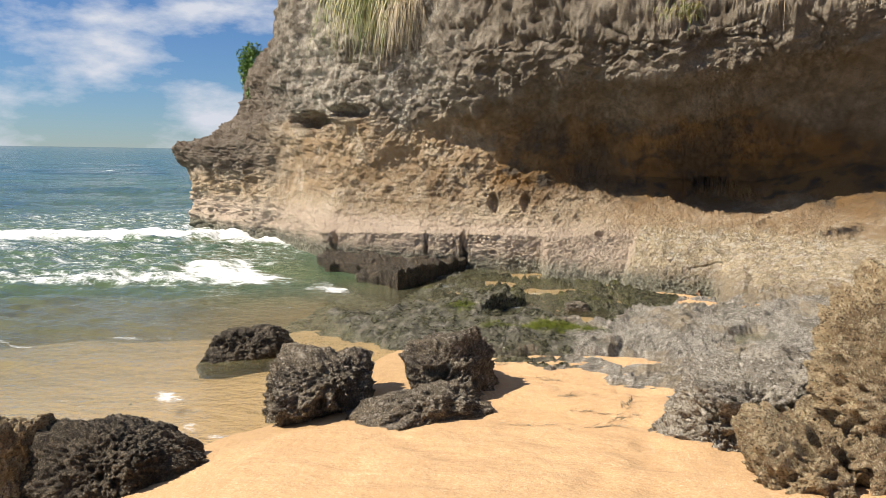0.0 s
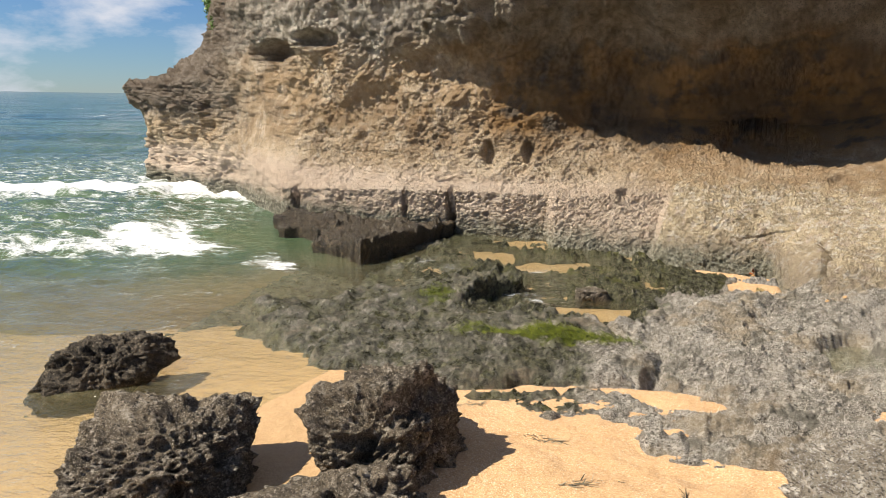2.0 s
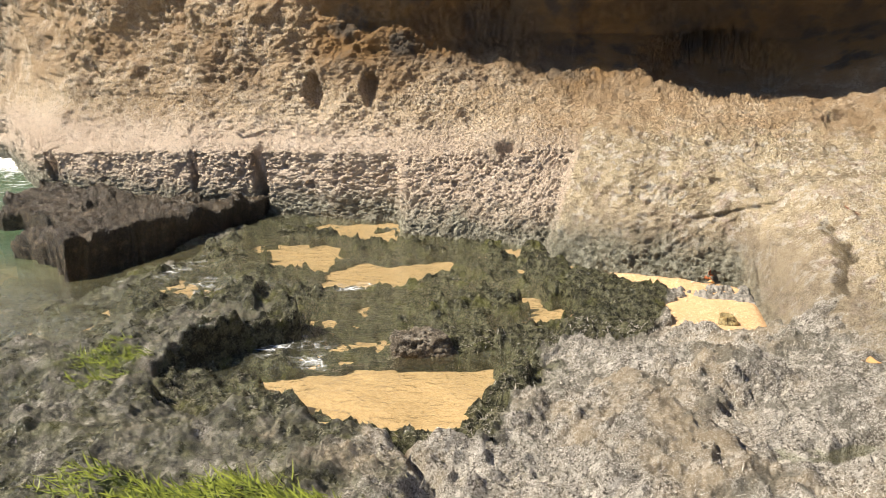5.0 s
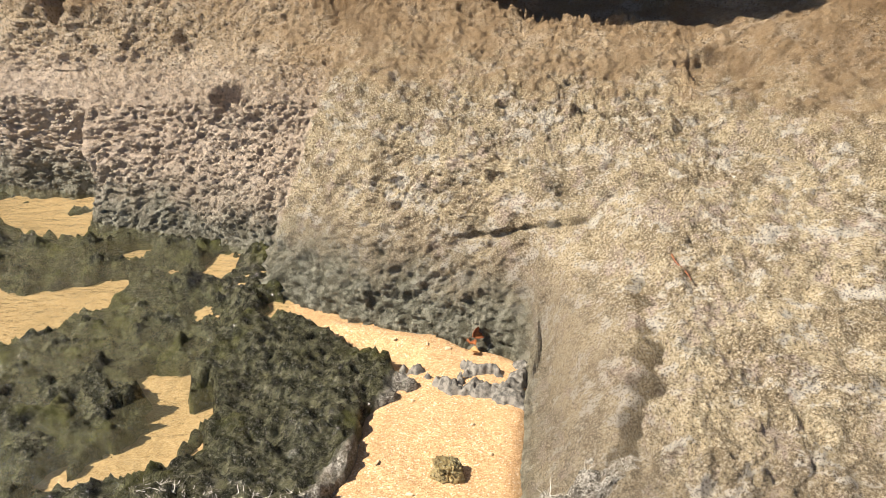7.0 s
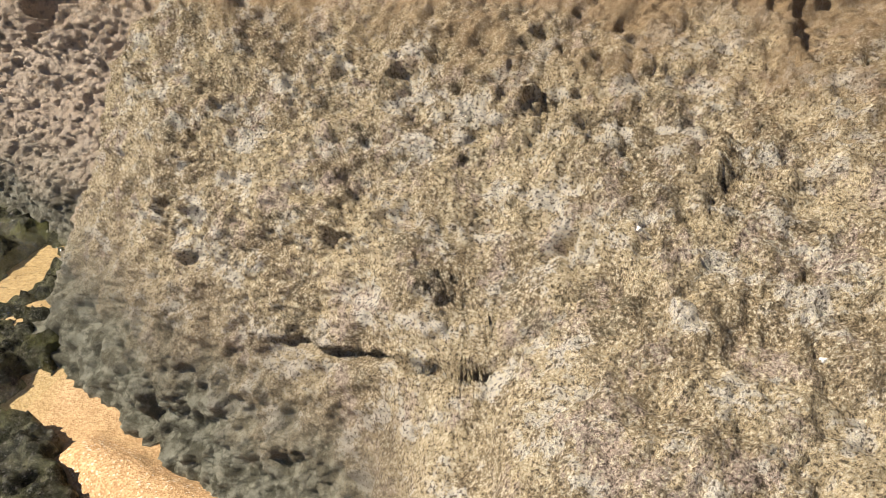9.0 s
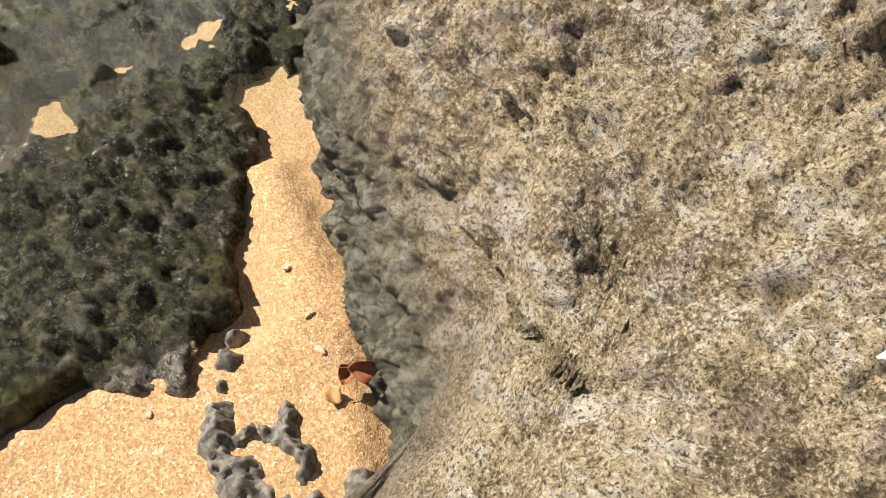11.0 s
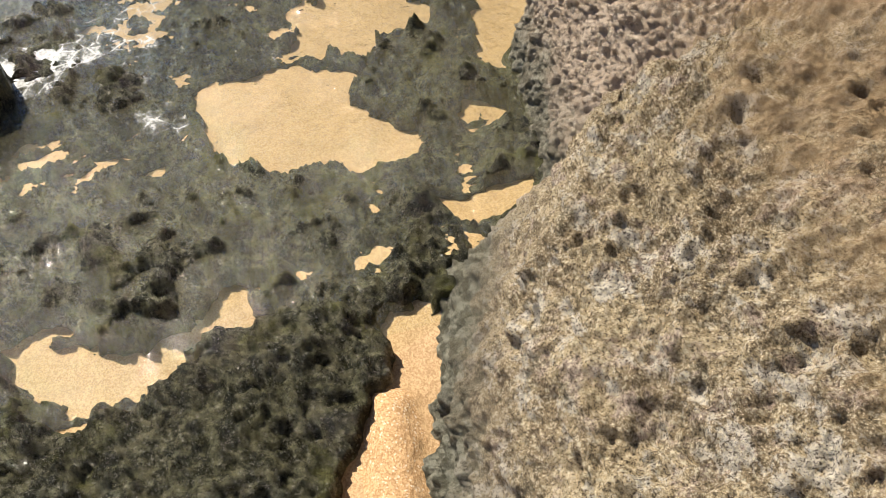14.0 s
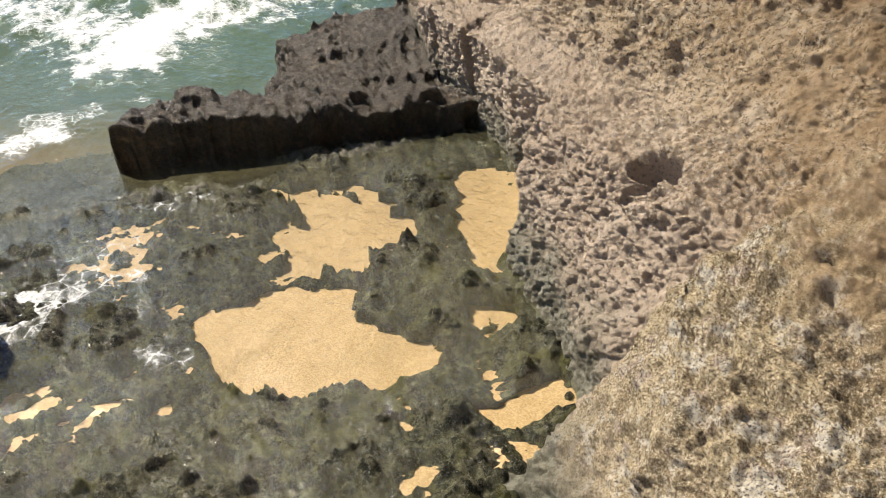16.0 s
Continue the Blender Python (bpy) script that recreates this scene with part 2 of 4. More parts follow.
    dark = k.mix(k.span(k.noise(18, 4, 0.7), 0.42, 0.62), (0.10, 0.105, 0.07), (0.36, 0.36, 0.28))
    tan = k.mix(k.math("MULTIPLY", tide, k.span(x, 4.58, 4.44, 0.15, 0.85)), tan, dark)
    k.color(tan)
    rock_bumps(k, 1.6)
    return k.m


def make_shelf_material():
    k = Mat("shelf_rock", 0.8)
    alg = k.layer("algae")
    fine = k.noise(20, 6, 0.68)
    grey = k.mix(k.span(k.noise(2.2, 5, 0.6), 0.38, 0.62), (0.25, 0.22, 0.175), (0.40, 0.36, 0.295))
    grey = k.mix(k.span(fine, 0.50, 0.62), grey, (0.62, 0.57, 0.49))
    grey = k.mix(k.span(k.noise(60, 5, 0.82), 0.49, 0.40), grey, (0.075, 0.062, 0.045))
    grey = k.mix(k.span(k.noise(120, 3, 0.85), 0.53, 0.60, 0.0, 0.8), grey, (0.82, 0.78, 0.70))
    grey = k.mix(k.span(k.noise(1.6, 6, 0.68), 0.50, 0.64, 0.0, 0.6), grey, (0.40, 0.31, 0.19))
    grey = k.mix(k.span(k.noise(2.7, 6, 0.7), 0.47, 0.37, 0.0, 0.7), grey, (0.15, 0.14, 0.105))
    dark = k.mix(k.span(fine, 0.40, 0.64), (0.028, 0.028, 0.014), (0.155, 0.15, 0.08))
    dark = k.mix(k.span(k.noise(85, 4, 0.8), 0.55, 0.62, 0.0, 0.45), dark, (0.36, 0.34, 0.26))
    dark = k.mix(k.span(k.noise(3.5, 4, 0.6), 0.54, 0.68, 0.0, 0.7), dark, (0.14, 0.14, 0.04))
    f = k.math("ADD", alg, k.math("MULTIPLY", k.math("SUBTRACT", k.noise(6, 5, 0.65), 0.5), 0.9))
    col = k.mix(k.span(f, 0.35, 0.65), grey, dark)
    moss = k.math("ADD", k.layer("moss"), k.math("MULTIPLY", k.math("SUBTRACT", k.noise(9, 5, 0.7), 0.5), 1.2))
    green = k.mix(k.span(k.noise(26, 4), 0.38, 0.62), (0.045, 0.065, 0.006), (0.15, 0.18, 0.018))
    col = k.mix(k.span(moss, 0.50, 0.72), col, green)
    k.color(col)
    k.rough(k.span(f, 0.3, 0.75, 0.9, 0.16))
    rock_bumps(k, 1.0)
    return k.m


def make_boulder_material(name, light, mid, deep, rough=0.85):
    k = Mat(name, rough)
    fine = k.noise(16, 6, 0.68)
    c = k.mix(k.span(k.noise(3.2, 5, 0.6), 0.36, 0.64), deep, mid)
    c = k.mix(k.span(fine, 0.50, 0.68), c, light)
    c = k.mix(k.span(k.noise(90, 3, 0.8), 0.54, 0.62, 0.0, 0.7), c, tuple(min(0.8, v * 1.4) for v in light))
    c = k.mix(k.span(k.noise(55, 4, 0.8), 0.49, 0.39), c, tuple(v * 0.35 for v in deep))
    k.color(c)
    rock_bumps(k, 1.3)
    return k.m


def make_sand_material():
    k = Mat("coral_sand", 0.9)
    grain = k.voronoi(190, "Color")
    sep = k.t.nodes.new("ShaderNodeSeparateColor")
    k.t.links.new(grain, sep.inputs[0])
    dry = k.mix(k.span(sep.outputs[0], 0.1, 0.9), (0.37, 0.215, 0.095), (0.62, 0.41, 0.215))
    dry = k.mix(k.span(sep.outputs[1], 0.90, 0.97), dry, (0.72, 0.60, 0.44))
    dry = k.mix(k.span(k.noise(2.0, 4), 0.35, 0.65, 0.0, 0.35), dry, (0.42, 0.26, 0.125))
    wetc = k.mix(k.span(sep.outputs[0], 0.1, 0.9), (0.36, 0.22, 0.10), (0.52, 0.35, 0.18))
    w = k.math("ADD", k.layer("wet"), k.math("MULTIPLY", k.math("SUBTRACT", k.noise(4, 4), 0.5), 0.3))
    w = k.span(w, 0.35, 0.65)
    k.color(k.mix(w, dry, wetc))
    k.rough(k.span(w, 0, 1, 0.95, 0.7))
    k.bump((k.noise(7, 4), 0.45, 0.05), (k.noise(30, 3), 0.4, 0.01), (k.voronoi(190), 0.5, 0.003))
    return k.m


def make_water_material():
    k = Mat("sea_water", 0.06)
    nt = k.t
    nt.nodes.remove(k.b)
    out = nt.nodes["Material Output"]
    depth, foam = k.layer("depth"), k.layer("foam")
    far = k.span(depth, 2.2, 8.0)
    body = k.mix(k.span(depth, 0.05, 1.0), (0.42, 0.38, 0.20), (0.10, 0.155, 0.075))
    body = k.mix(far, body, (0.02, 0.105, 0.125))
    body = k.mix(k.span(k.noise(0.05, 4, 0.6, (1, 2.2, 1)), 0.40, 0.66, 0.0, 0.6), body, (0.012, 0.06, 0.09))
    sub = nt.nodes.new("ShaderNodeBsdfDiffuse")
    k.link(body, sub.inputs["Color"])
    clear = nt.nodes.new("ShaderNodeBsdfTransparent")
    clear.inputs["Color"].default_value = (0.97, 1.0, 0.95, 1)
    see = nt.nodes.new("ShaderNodeMixShader")
    k.link(k.math("SUBTRACT", 1.0, k.math("POWER", 2.718, k.math("MULTIPLY", depth, -1.05))), see.inputs[0])
    nt.links.new(clear.outputs[0], see.inputs[1])
    nt.links.new(sub.outputs[0], see.inputs[2])
    gloss = nt.nodes.new("ShaderNodeBsdfGlossy")
    gloss.inputs["Roughness"].default_value = 0.05
    fres = nt.nodes.new("ShaderNodeLayerWeight")
    fres.inputs["Blend"].default_value = 0.5
    mirror = k.math("ADD", k.math("MULTIPLY", k.math("POWER", fres.outputs["Facing"], 5.0), 0.95), 0.035)
    bumps = None
    for scale, st, dist in ((2.2, 0.45, 0.09), (7.0, 0.7, 0.04), (24.0, 0.7, 0.016)):
        bn = nt.nodes.new("ShaderNodeBump")
        bn.inputs["Strength"].default_value = st
        bn.inputs["Distance"].default_value = dist
        nt.links.new(k.noise(scale, 4, 0.55, (1.0, 1.7, 1.0)), bn.inputs["Height"])
        if bumps:
            nt.links.new(bumps, bn.inputs["Normal"])
        bumps = bn.outputs["Normal"]
    nt.links.new(bumps, gloss.inputs["Normal"])
    nt.links.new(bumps, fres.inputs["Normal"])
    nt.links.new(bumps, sub.inputs["Normal"])
    top = nt.nodes.new("ShaderNodeMixShader")
    nt.links.new(mirror, top.inputs[0])
    nt.links.new(see.outputs[0], top.inputs[1])
    nt.links.new(gloss.outputs[0], top.inputs[2])
    white = nt.nodes.new("ShaderNodeBsdfDiffuse")
    white.inputs["Color"].default_value = (0.80, 0.82, 0.82, 1)
    lace = k.math("ADD", foam, k.math("MULTIPLY", k.math("SUBTRACT", k.noise(3.2, 7, 0.72, (1, 1.5, 1)), 0.5), 1.5))
    vor = k.voronoi(11.0, "Distance", "DISTANCE_TO_EDGE")
    lace = k.math("ADD", lace, k.span(vor, 0.0, 0.10, 0.10, 0.0))
    fo = nt.nodes.new("ShaderNodeMixShader")
    k.link(k.span(lace, 0.54, 0.95, 0.0, 0.95), fo.inputs[0])
    nt.links.new(top.outputs[0], fo.inputs[1])
    nt.links.new(white.outputs[0], fo.inputs[2])
    nt.links.new(fo.outputs[0], out.inputs["Surface"])
    return k.m


def make_plain(name, a, b, scale=8, rough=0.7, fine=60):
    k = Mat(name, rough)
    k.color(k.mix(k.span(k.noise(scale, 4), 0.35, 0.65), a, b))
    k.bump((k.noise(fine, 3), 0.4, 0.003))
    return k.m


def make_leafy(name, a, b):
    k = Mat(name, 0.55)
    n = k.t.nodes.new("ShaderNodeNewGeometry")
    k.color(k.mix(n.outputs["Random Per Island"], a, b))
    return k.m


M_CLIFF = make_cliff_material()
M_KNOB = make_plain("grey_knobbly_rock", (0.08, 0.075, 0.065), (0.24, 0.22, 0.185), 45, 0.8, 160)
M_PEBBLE = make_plain("worn_coral", (0.50, 0.36, 0.20), (0.72, 0.58, 0.40), 60, 0.8, 300)
M_SHELF = make_shelf_material()
M_SAND = make_sand_material()
M_WATER = make_water_material()
M_DARK = make_boulder_material("dark_reef_rock", (0.52, 0.46, 0.37), (0.22, 0.175, 0.115), (0.09, 0.07, 0.045))
M_WET = make_boulder_material("wet_reef_rock", (0.28, 0.23, 0.16), (0.11, 0.085, 0.055), (0.05, 0.04, 0.026))
M_SOAKED = make_boulder_material("soaked_platform_rock", (0.26, 0.20, 0.125), (0.085, 0.066, 0.040), (0.032, 0.026, 0.018), 0.35)
M_PALE = make_boulder_material("pale_coral_rock", (0.78, 0.72, 0.61), (0.50, 0.44, 0.34), (0.24, 0.20, 0.145))
M_TAN = make_boulder_material("tan_coral_rock", (0.72, 0.58, 0.38), (0.50, 0.36, 0.20), (0.26, 0.175, 0.095))
M_YELLOW = make_boulder_material("yellow_coral_stone", (0.80, 0.68, 0.38), (0.62, 0.47, 0.20), (0.34, 0.24, 0.10))
M_GRASS = make_leafy("hanging_grass", (0.09, 0.14, 0.02), (0.36, 0.30, 0.12))
M_DRY = make_leafy("dry_roots", (0.36, 0.28, 0.17), (0.58, 0.49, 0.34))
M_BUSH = make_leafy("salt_bush", (0.05, 0.12, 0.015), (0.14, 0.24, 0.03))
M_LEAF = make_plain("dead_leaf", (0.20, 0.05, 0.02), (0.36, 0.13, 0.04), 30, 0.6, 200)
M_LEAF2 = make_plain("pale_dead_leaf", (0.42, 0.24, 0.09), (0.58, 0.36, 0.15), 40, 0.6, 200)
M_SHELL = make_plain("white_shell", (0.75, 0.72, 0.66), (0.85, 0.83, 0.78), 60, 0.5, 200)
M_TWIG = make_plain("red_twig", (0.20, 0.07, 0.03), (0.30, 0.12, 0.05), 40, 0.7, 150)


# ---- lie of the land ----
POOL = [(0.1, 8.2), (0.9, 7.9), (1.6, 7.8), (1.2, 6.9), (2.1, 6.5), (2.9, 6.4), (3.1, 7.6), (3.25, 8.6), (3.3, 9.6), (3.0, 10.3), (1.8, 10.6), (0.2, 11.3)]
PIT = [(3.50, 9.27), (3.54, 9.40), (3.76, 9.36), (4.0, 9.31), (4.08, 9.33), (4.24, 9.20), (4.40, 9.16), (4.54, 9.06), (4.52, 8.7), (4.5, 8.3), (4.5, 7.95), (3.82, 8.05), (3.87, 8.4), (3.88, 8.7), (3.92, 8.91), (4.01, 8.98), (4.0, 9.1), (3.8, 9.18)]
SHELF_SEA = [(-1.25, 6.6), (-0.4, 5.75), (0.4, 4.9), (1.1, 4.55), (2.0, 4.72), (3.0, 4.75), (3.3, 5.4), (2.8, 6.2), (2.4, 6.5), (2.1, 6.6), (1.5, 6.75), (1.2, 6.95), (1.55, 7.65), (1.1, 7.85), (0.4, 7.55), (-0.3, 7.3), (-0.9, 7.0)]
SHELF_LAND = [(2.6, 6.4), (2.9, 6.5), (2.95, 6.9), (3.02, 7.38), (3.2, 7.7), (3.75, 8.04), (4.35, 7.95), (5.0, 8.3), (9, 8.6), (9, 2.6), (5.2, 3.0), (4.2, 3.5), (3.4, 3.7), (3.15, 4.1), (3.4, 4.5), (3.0, 4.9), (3.2, 5.5), (2.7, 6.2)]
STREAKS = [(1.3, 4.55), (2.2, 4.7), (3.3, 4.8), (3.9, 4.2), (3.7, 3.6), (3.1, 3.65), (2.6, 4.05), (2.0, 4.35)]
MOSS_ROCK = [(3.2, 7.75), (3.75, 8.06), (3.86, 8.5), (3.92, 8.9), (3.99, 9.0), (3.97, 9.09), (3.76, 9.19), (3.49, 9.29), (3.40, 9.36), (3.2, 9.36), (3.12, 9.2), (3.22, 8.6)]
# bare sand in the pool and on the shelf
BARE = [[(1.43, 8.86), (1.32, 9.34), (1.51, 9.66), (1.92, 9.67), (2.13, 9.84), (2.31, 9.77), (2.24, 9.48), (2.28, 9.19), (1.98, 9.01)],
        [(0.57, 10.8), (0.69, 11.1), (1.55, 10.75), (1.69, 10.39), (1.17, 10.51)],
        [(0.18, 9.77), (0.37, 10.1), (0.71, 10.29), (1.25, 10.5), (1.3, 10.04), (1.54, 9.81), (1.2, 9.42), (0.72, 9.58)],
        [(1.96, 10.15), (2.07, 10.36), (2.21, 10.27), (2.12, 10.11)],
        [(2.61, 9.85), (2.66, 10.21), (2.81, 10.11), (2.88, 9.88), (2.75, 9.86)],
        [(2.9, 8.1), (2.82, 8.38), (2.96, 8.67), (2.84, 8.89), (3.03, 9.11), (3.11, 9.04), (3.21, 8.71), (3.14, 8.26)],
        [(3.2, 9.43), (3.24, 9.59), (3.39, 9.57), (3.44, 9.4)],
        [(1.55, 7.26), (1.84, 7.37), (2.27, 7.54), (2.86, 7.58), (2.9, 7.32), (2.8, 6.91), (2.74, 6.61), (2.49, 6.76), (2.14, 6.86)]]
# seaward shelf's sharp inner ledge above the pool, and small hollows of the dry shelf that hold water
LEDGE = [(0.35, 6.9), (1.12, 6.96), (1.28, 7.2), (1.48, 7.48), (1.68, 7.74), (1.5, 7.98), (1.22, 8.07), (0.95, 8.0), (0.6, 7.6)]
POCKETS = [(4.52, 5.70, 0.34, 0.42), (4.38, 6.46, 0.30, 0.13)]


def sand_height(x, y):
    p = np.stack([x, y, 0 * x], -1).reshape(-1, 3)
    big = fbm(p * 0.7, 3, 0.5, 3).reshape(x.shape)
    small = fbm(p * 3.1, 3, 0.5, 8).reshape(x.shape)
    edge = 0.45 + 0.22 * step(3.6, 5.2, y)
    z = 0.045 + np.where(x < edge, 0.12 * (x - edge), 0.055 * (x - edge))
    z = np.maximum(z, -0.55 + 0.16 * np.minimum(0, x + 5))
    z = z + 0.155 * np.clip(2.6 - y, 0, 5) * step(-1.6, 2.2, x + 0.10 * np.clip(1.5 - y, 0, 9))
    z = z + 0.02 * np.clip(-2 - y, 0, 60)
    z = np.where(x > 4, np.minimum(z, 0.3 + 0.05 * np.clip(2.6 - y, 0, 40) + 0.155 * np.clip(2.6 - y, 0, 5)), z)
    z = np.where(y > 4.6, np.minimum(z, np.maximum(0.09, 0.30 - 0.5 * (y - 4.6))), z)
    dry = step(0.05, 0.2, z)
    z = z + 0.012 * big + dry * (0.010 * small + 0.016 * np.minimum(0, small) * step(0.9, 1.6, x))
    pool = step(-0.25, 0.1, inside(x, y, POOL))
    z = z * (1 - pool) + pool * (0.02 + 0.012 * small + 0.10 * step(2.2, 3.2, x) * step(9.0, 9.8, y))
    pit = step(-0.03, 0.05, inside(x, y, PIT))
    z = z * (1 - pit) + pit * (0.125 + 0.008 * small + 0.02 * step(8.6, 9.3, y))
    # seaward of the shelf the bed falls away
    z = z - 0.9 * step(6.0, 9.5, y) * step(0.2, -3.0, x)
    return z


def water_height(x, y):
    return 0.02 + 0.10 * step(6.2, 7.6, y) * step(-0.9, 0.6, x)


def rock_height(x, y):
    p = np.stack([x, y, 0 * x], -1).reshape(-1, 3)
    warp = fbm(p * 2.6, 4, 0.55, 21).reshape(x.shape) * 0.11
    warp2 = fbm(p * 2.6 + 40, 4, 0.55, 33).reshape(x.shape) * 0.11
    xw, yw = x + warp, y + warp2
    coarse = fbm(p * 2.2, 5, 0.55, 5).reshape(x.shape)
    rough = fbm(p * 9.0, 5, 0.6, 41).reshape(x.shape)
    ridge = fbm(p * 5.0, 4, 0.55, 61, True).reshape(x.shape)
    pit = np.clip(0.42 - cells(p * 9.0, 7), 0, 1).reshape(x.shape)
    pit2 = np.clip(0.40 - cells(p * 22.0, 17), 0, 1).reshape(x.shape)
    z = np.full(x.shape, -0.5)

    def lift(z, d, top, width):
        return np.maximum(z, -0.25 + (top + 0.25) * step(-width, width, d))

    sea = inside(xw, yw, SHELF_SEA)
    z = lift(z, sea, 0.10 + np.clip(0.085 * (x - 0.4), -0.06, 0.16) + 0.06 * coarse + 0.07 * step(6.4, 7.6, y), 0.22)
    land = inside(xw, yw, SHELF_LAND)
    z = lift(z, land, 0.185 + 0.115 * step(3.0, 3.8, x) + 0.02 * np.clip(x - 3.8, 0, 4) + 0.035 * coarse + 0.08 * step(4.3, 5.2, x) * step(6.5, 7.6, y) - 0.09 * step(7.3, 7.95, y) * step(4.7, 4.3, x), 0.06)
    z = lift(z, inside(x + 0.45 * warp, y + 0.45 * warp2, LEDGE), 0.20 + 0.06 * step(0.6, 1.4, x) + 0.05 * step(7.55, 7.8, y) + 0.05 * coarse, 0.03)
    z = lift(z, inside(xw, yw, STREAKS), 0.195 + 0.05 * coarse + 0.05 * vnoise(np.stack([x * 2.0 + y * 1.2, y * 7.0 + x * 1.4, 0 * x], -1).reshape(-1, 3), 77).reshape(x.shape), 0.10)
    z = lift(z, inside(xw, yw, MOSS_ROCK), 0.17 + 0.03 * coarse, 0.04)
    floor = step(-0.65, -0.35, inside(x, y, POOL)) * step(3.5, 3.2, x) * (0.045 + 0.05 * coarse + 0.05 * step(1.8, 3.0, x) + 0.35) - 0.35
    for k, poly in enumerate(BARE):
        hole = step(-0.03, 0.06, inside(x + 0.55 * warp, y + 0.55 * warp2, poly) + 0.05 * rough - (0.10 * np.maximum(0, ridge) if k == 2 else 0))
        floor = floor - 0.30 * hole
        z = z - 0.36 * hole
    z = np.maximum(z, floor)
    mossy = step(-0.15, 0.02, inside(x, y, MOSS_ROCK))
    pooled = step(-0.3, 0.0, inside(x, y, POOL)) * (1 - mossy)
    z = z + 0.022 * rough + 0.020 * ridge - (0.035 * pit * step(0.1, 0.6, coarse) + 0.03 * pit2) * (1 - mossy) * (1 - pooled) + pooled * (0.027 * fbm(p * 7.0, 5, 0.6, 91, True).reshape(x.shape) + 0.012 * rough + 0.003) + mossy * (0.022 * fbm(p * 15.0, 5, 0.68, 91).reshape(x.shape) - 0.004 * ridge - 0.006 * rough) + 0.012 * fbm(p * 38.0, 3, 0.6, 47).reshape(x.shape)
    vein = np.abs(fbm(np.stack([xw * 1.5, yw * 2.3, 0 * x], -1).reshape(-1, 3), 3, 0.5, 83).reshape(x.shape))
    z = z - 0.045 * step(0.075, 0.0, vein) * step(-0.05, 0.1, land) + 0.03 * step(0.05, 0.16, coarse) * step(0.0, 0.2, land) - 0.02
    # pockets that hold water on the landward shelf
    for cx, cy, rx, ry in POCKETS:
        z = z - 0.13 * step(1.1, 0.8, np.sqrt(((xw - cx) / rx) ** 2 + ((yw - cy) / ry) ** 2))
    return z, coarse


def grid_axis(*runs):
    """Coordinates from runs of (start, end, spacing)."""
    out = [runs[0][0]]
    for a, b, d in runs:
        n = max(1, round((b - a) / d))
        out += list(np.linspace(a, b, n + 1)[1:])
    return np.array(out)


def stretch_axis(lo, a, b, hi, d, grow):
    """Even spacing between a and b, growing towards lo and hi."""
    mid = list(np.arange(a, b + 1e-6, d))
    left, right, s, t = [], [], d, d
    while not left or left[-1] > lo:
        s *= grow
        left.append((left[-1] if left else a) - s)
    while not right or right[-1] < hi:
        t *= grow
        right.append((right[-1] if right else b) + t)
    return np.array(left[::-1] + mid + right)


# ---- ground: one sheet of sand and sea bed out to the horizon ----
gx = stretch_axis(-2500, -3.0, 6.0, 900, 0.035, 1.10)
gy = stretch_axis(-900, -1.5, 10.5, 2600, 0.035, 1.10)
X, Y = np.meshgrid(gx, gy, indexing="ij")
Zs = sand_height(X, Y)
Zs = np.where((X < -14) | (Y > 16), np.minimum(Zs, -2.0), Zs)
wet = step(0.13, 0.03, Zs - water_height(X, Y)) * np.where(inside(X, Y, PIT) > -0.02, 0.25, 1.0)
ground = thing("ground", sheet("ground", np.stack([X, Y, Zs], -1), layers={"wet": wet}), M_SAND, "coarse orange-tan coral sand running down under the sea", "sand", kind="structure")

# ---- sea ----
wx = stretch_axis(-2600, -6.0, 3.4, 3.6, 0.035, 1.045)
wy = stretch_axis(-700, 0.0, 12.0, 2700, 0.04, 1.045)
X, Y = np.meshgrid(wx, wy, indexing="ij")
P = np.stack([X, Y, 0 * X], -1).reshape(-1, 3)
bed = np.maximum(sand_height(X, Y), -6)
off = step(-1.0, -7.0, X) * step(40, 14, np.hypot(X, Y - 8)) + step(14, 40, np.hypot(X, Y - 8))
along = -0.55 * X + 0.84 * Y
crest = fbm(np.stack([along * 0.42, (0.84 * X + 0.55 * Y) * 0.13, 0 * X], -1).reshape(-1, 3), 4, 0.5, 90).reshape(X.shape)
chop = fbm(P * np.array([1.6, 2.6, 1]), 4, 0.55, 95).reshape(X.shape)
Zw = water_height(X, Y) + off * (0.13 * crest + 0.05 * chop) + 0.008 * chop * step(0.5, -2.0, X) + 0.004 * chop


def ridge_at(ax, ay, bx, by, width):
    t = np.clip(((X - ax) * (bx - ax) + (Y - ay) * (by - ay)) / ((bx - ax) ** 2 + (by - ay) ** 2), 0, 1)
    d = np.hypot(X - ax - t * (bx - ax), Y - ay - t * (by - ay))
    return np.exp(-(d / width) ** 2)


wob = 0.35 * fbm(P * 0.9, 3, 0.5, 70).reshape(X.shape)
X, Y = X + wob, Y + wob
breaker = ridge_at(-18, 9.0, -7.2, 15.2, 0.75) + 0.8 * ridge_at(-9.5, 18.5, -5.5, 14.7, 0.8)
surge = 0.75 * ridge_at(-4.6, 10.2, -1.6, 8.6, 0.6) + 0.5 * ridge_at(-9, 7.5, -3.2, 9.6, 0.5) + 0.75 * ridge_at(-1.9, 8.5, -0.7, 8.45, 0.28)
swash = 0.42 * ridge_at(-4.6, 4.0, -2.3, 4.9, 0.35) + 0.50 * ridge_at(-1.2, 2.7, 0.35, 1.9, 0.25) + 0.38 * ridge_at(-2.5, 3.2, -0.6, 3.0, 0.3) + 0.36 * ridge_at(-3.4, 6.6, -1.2, 7.2, 0.35)
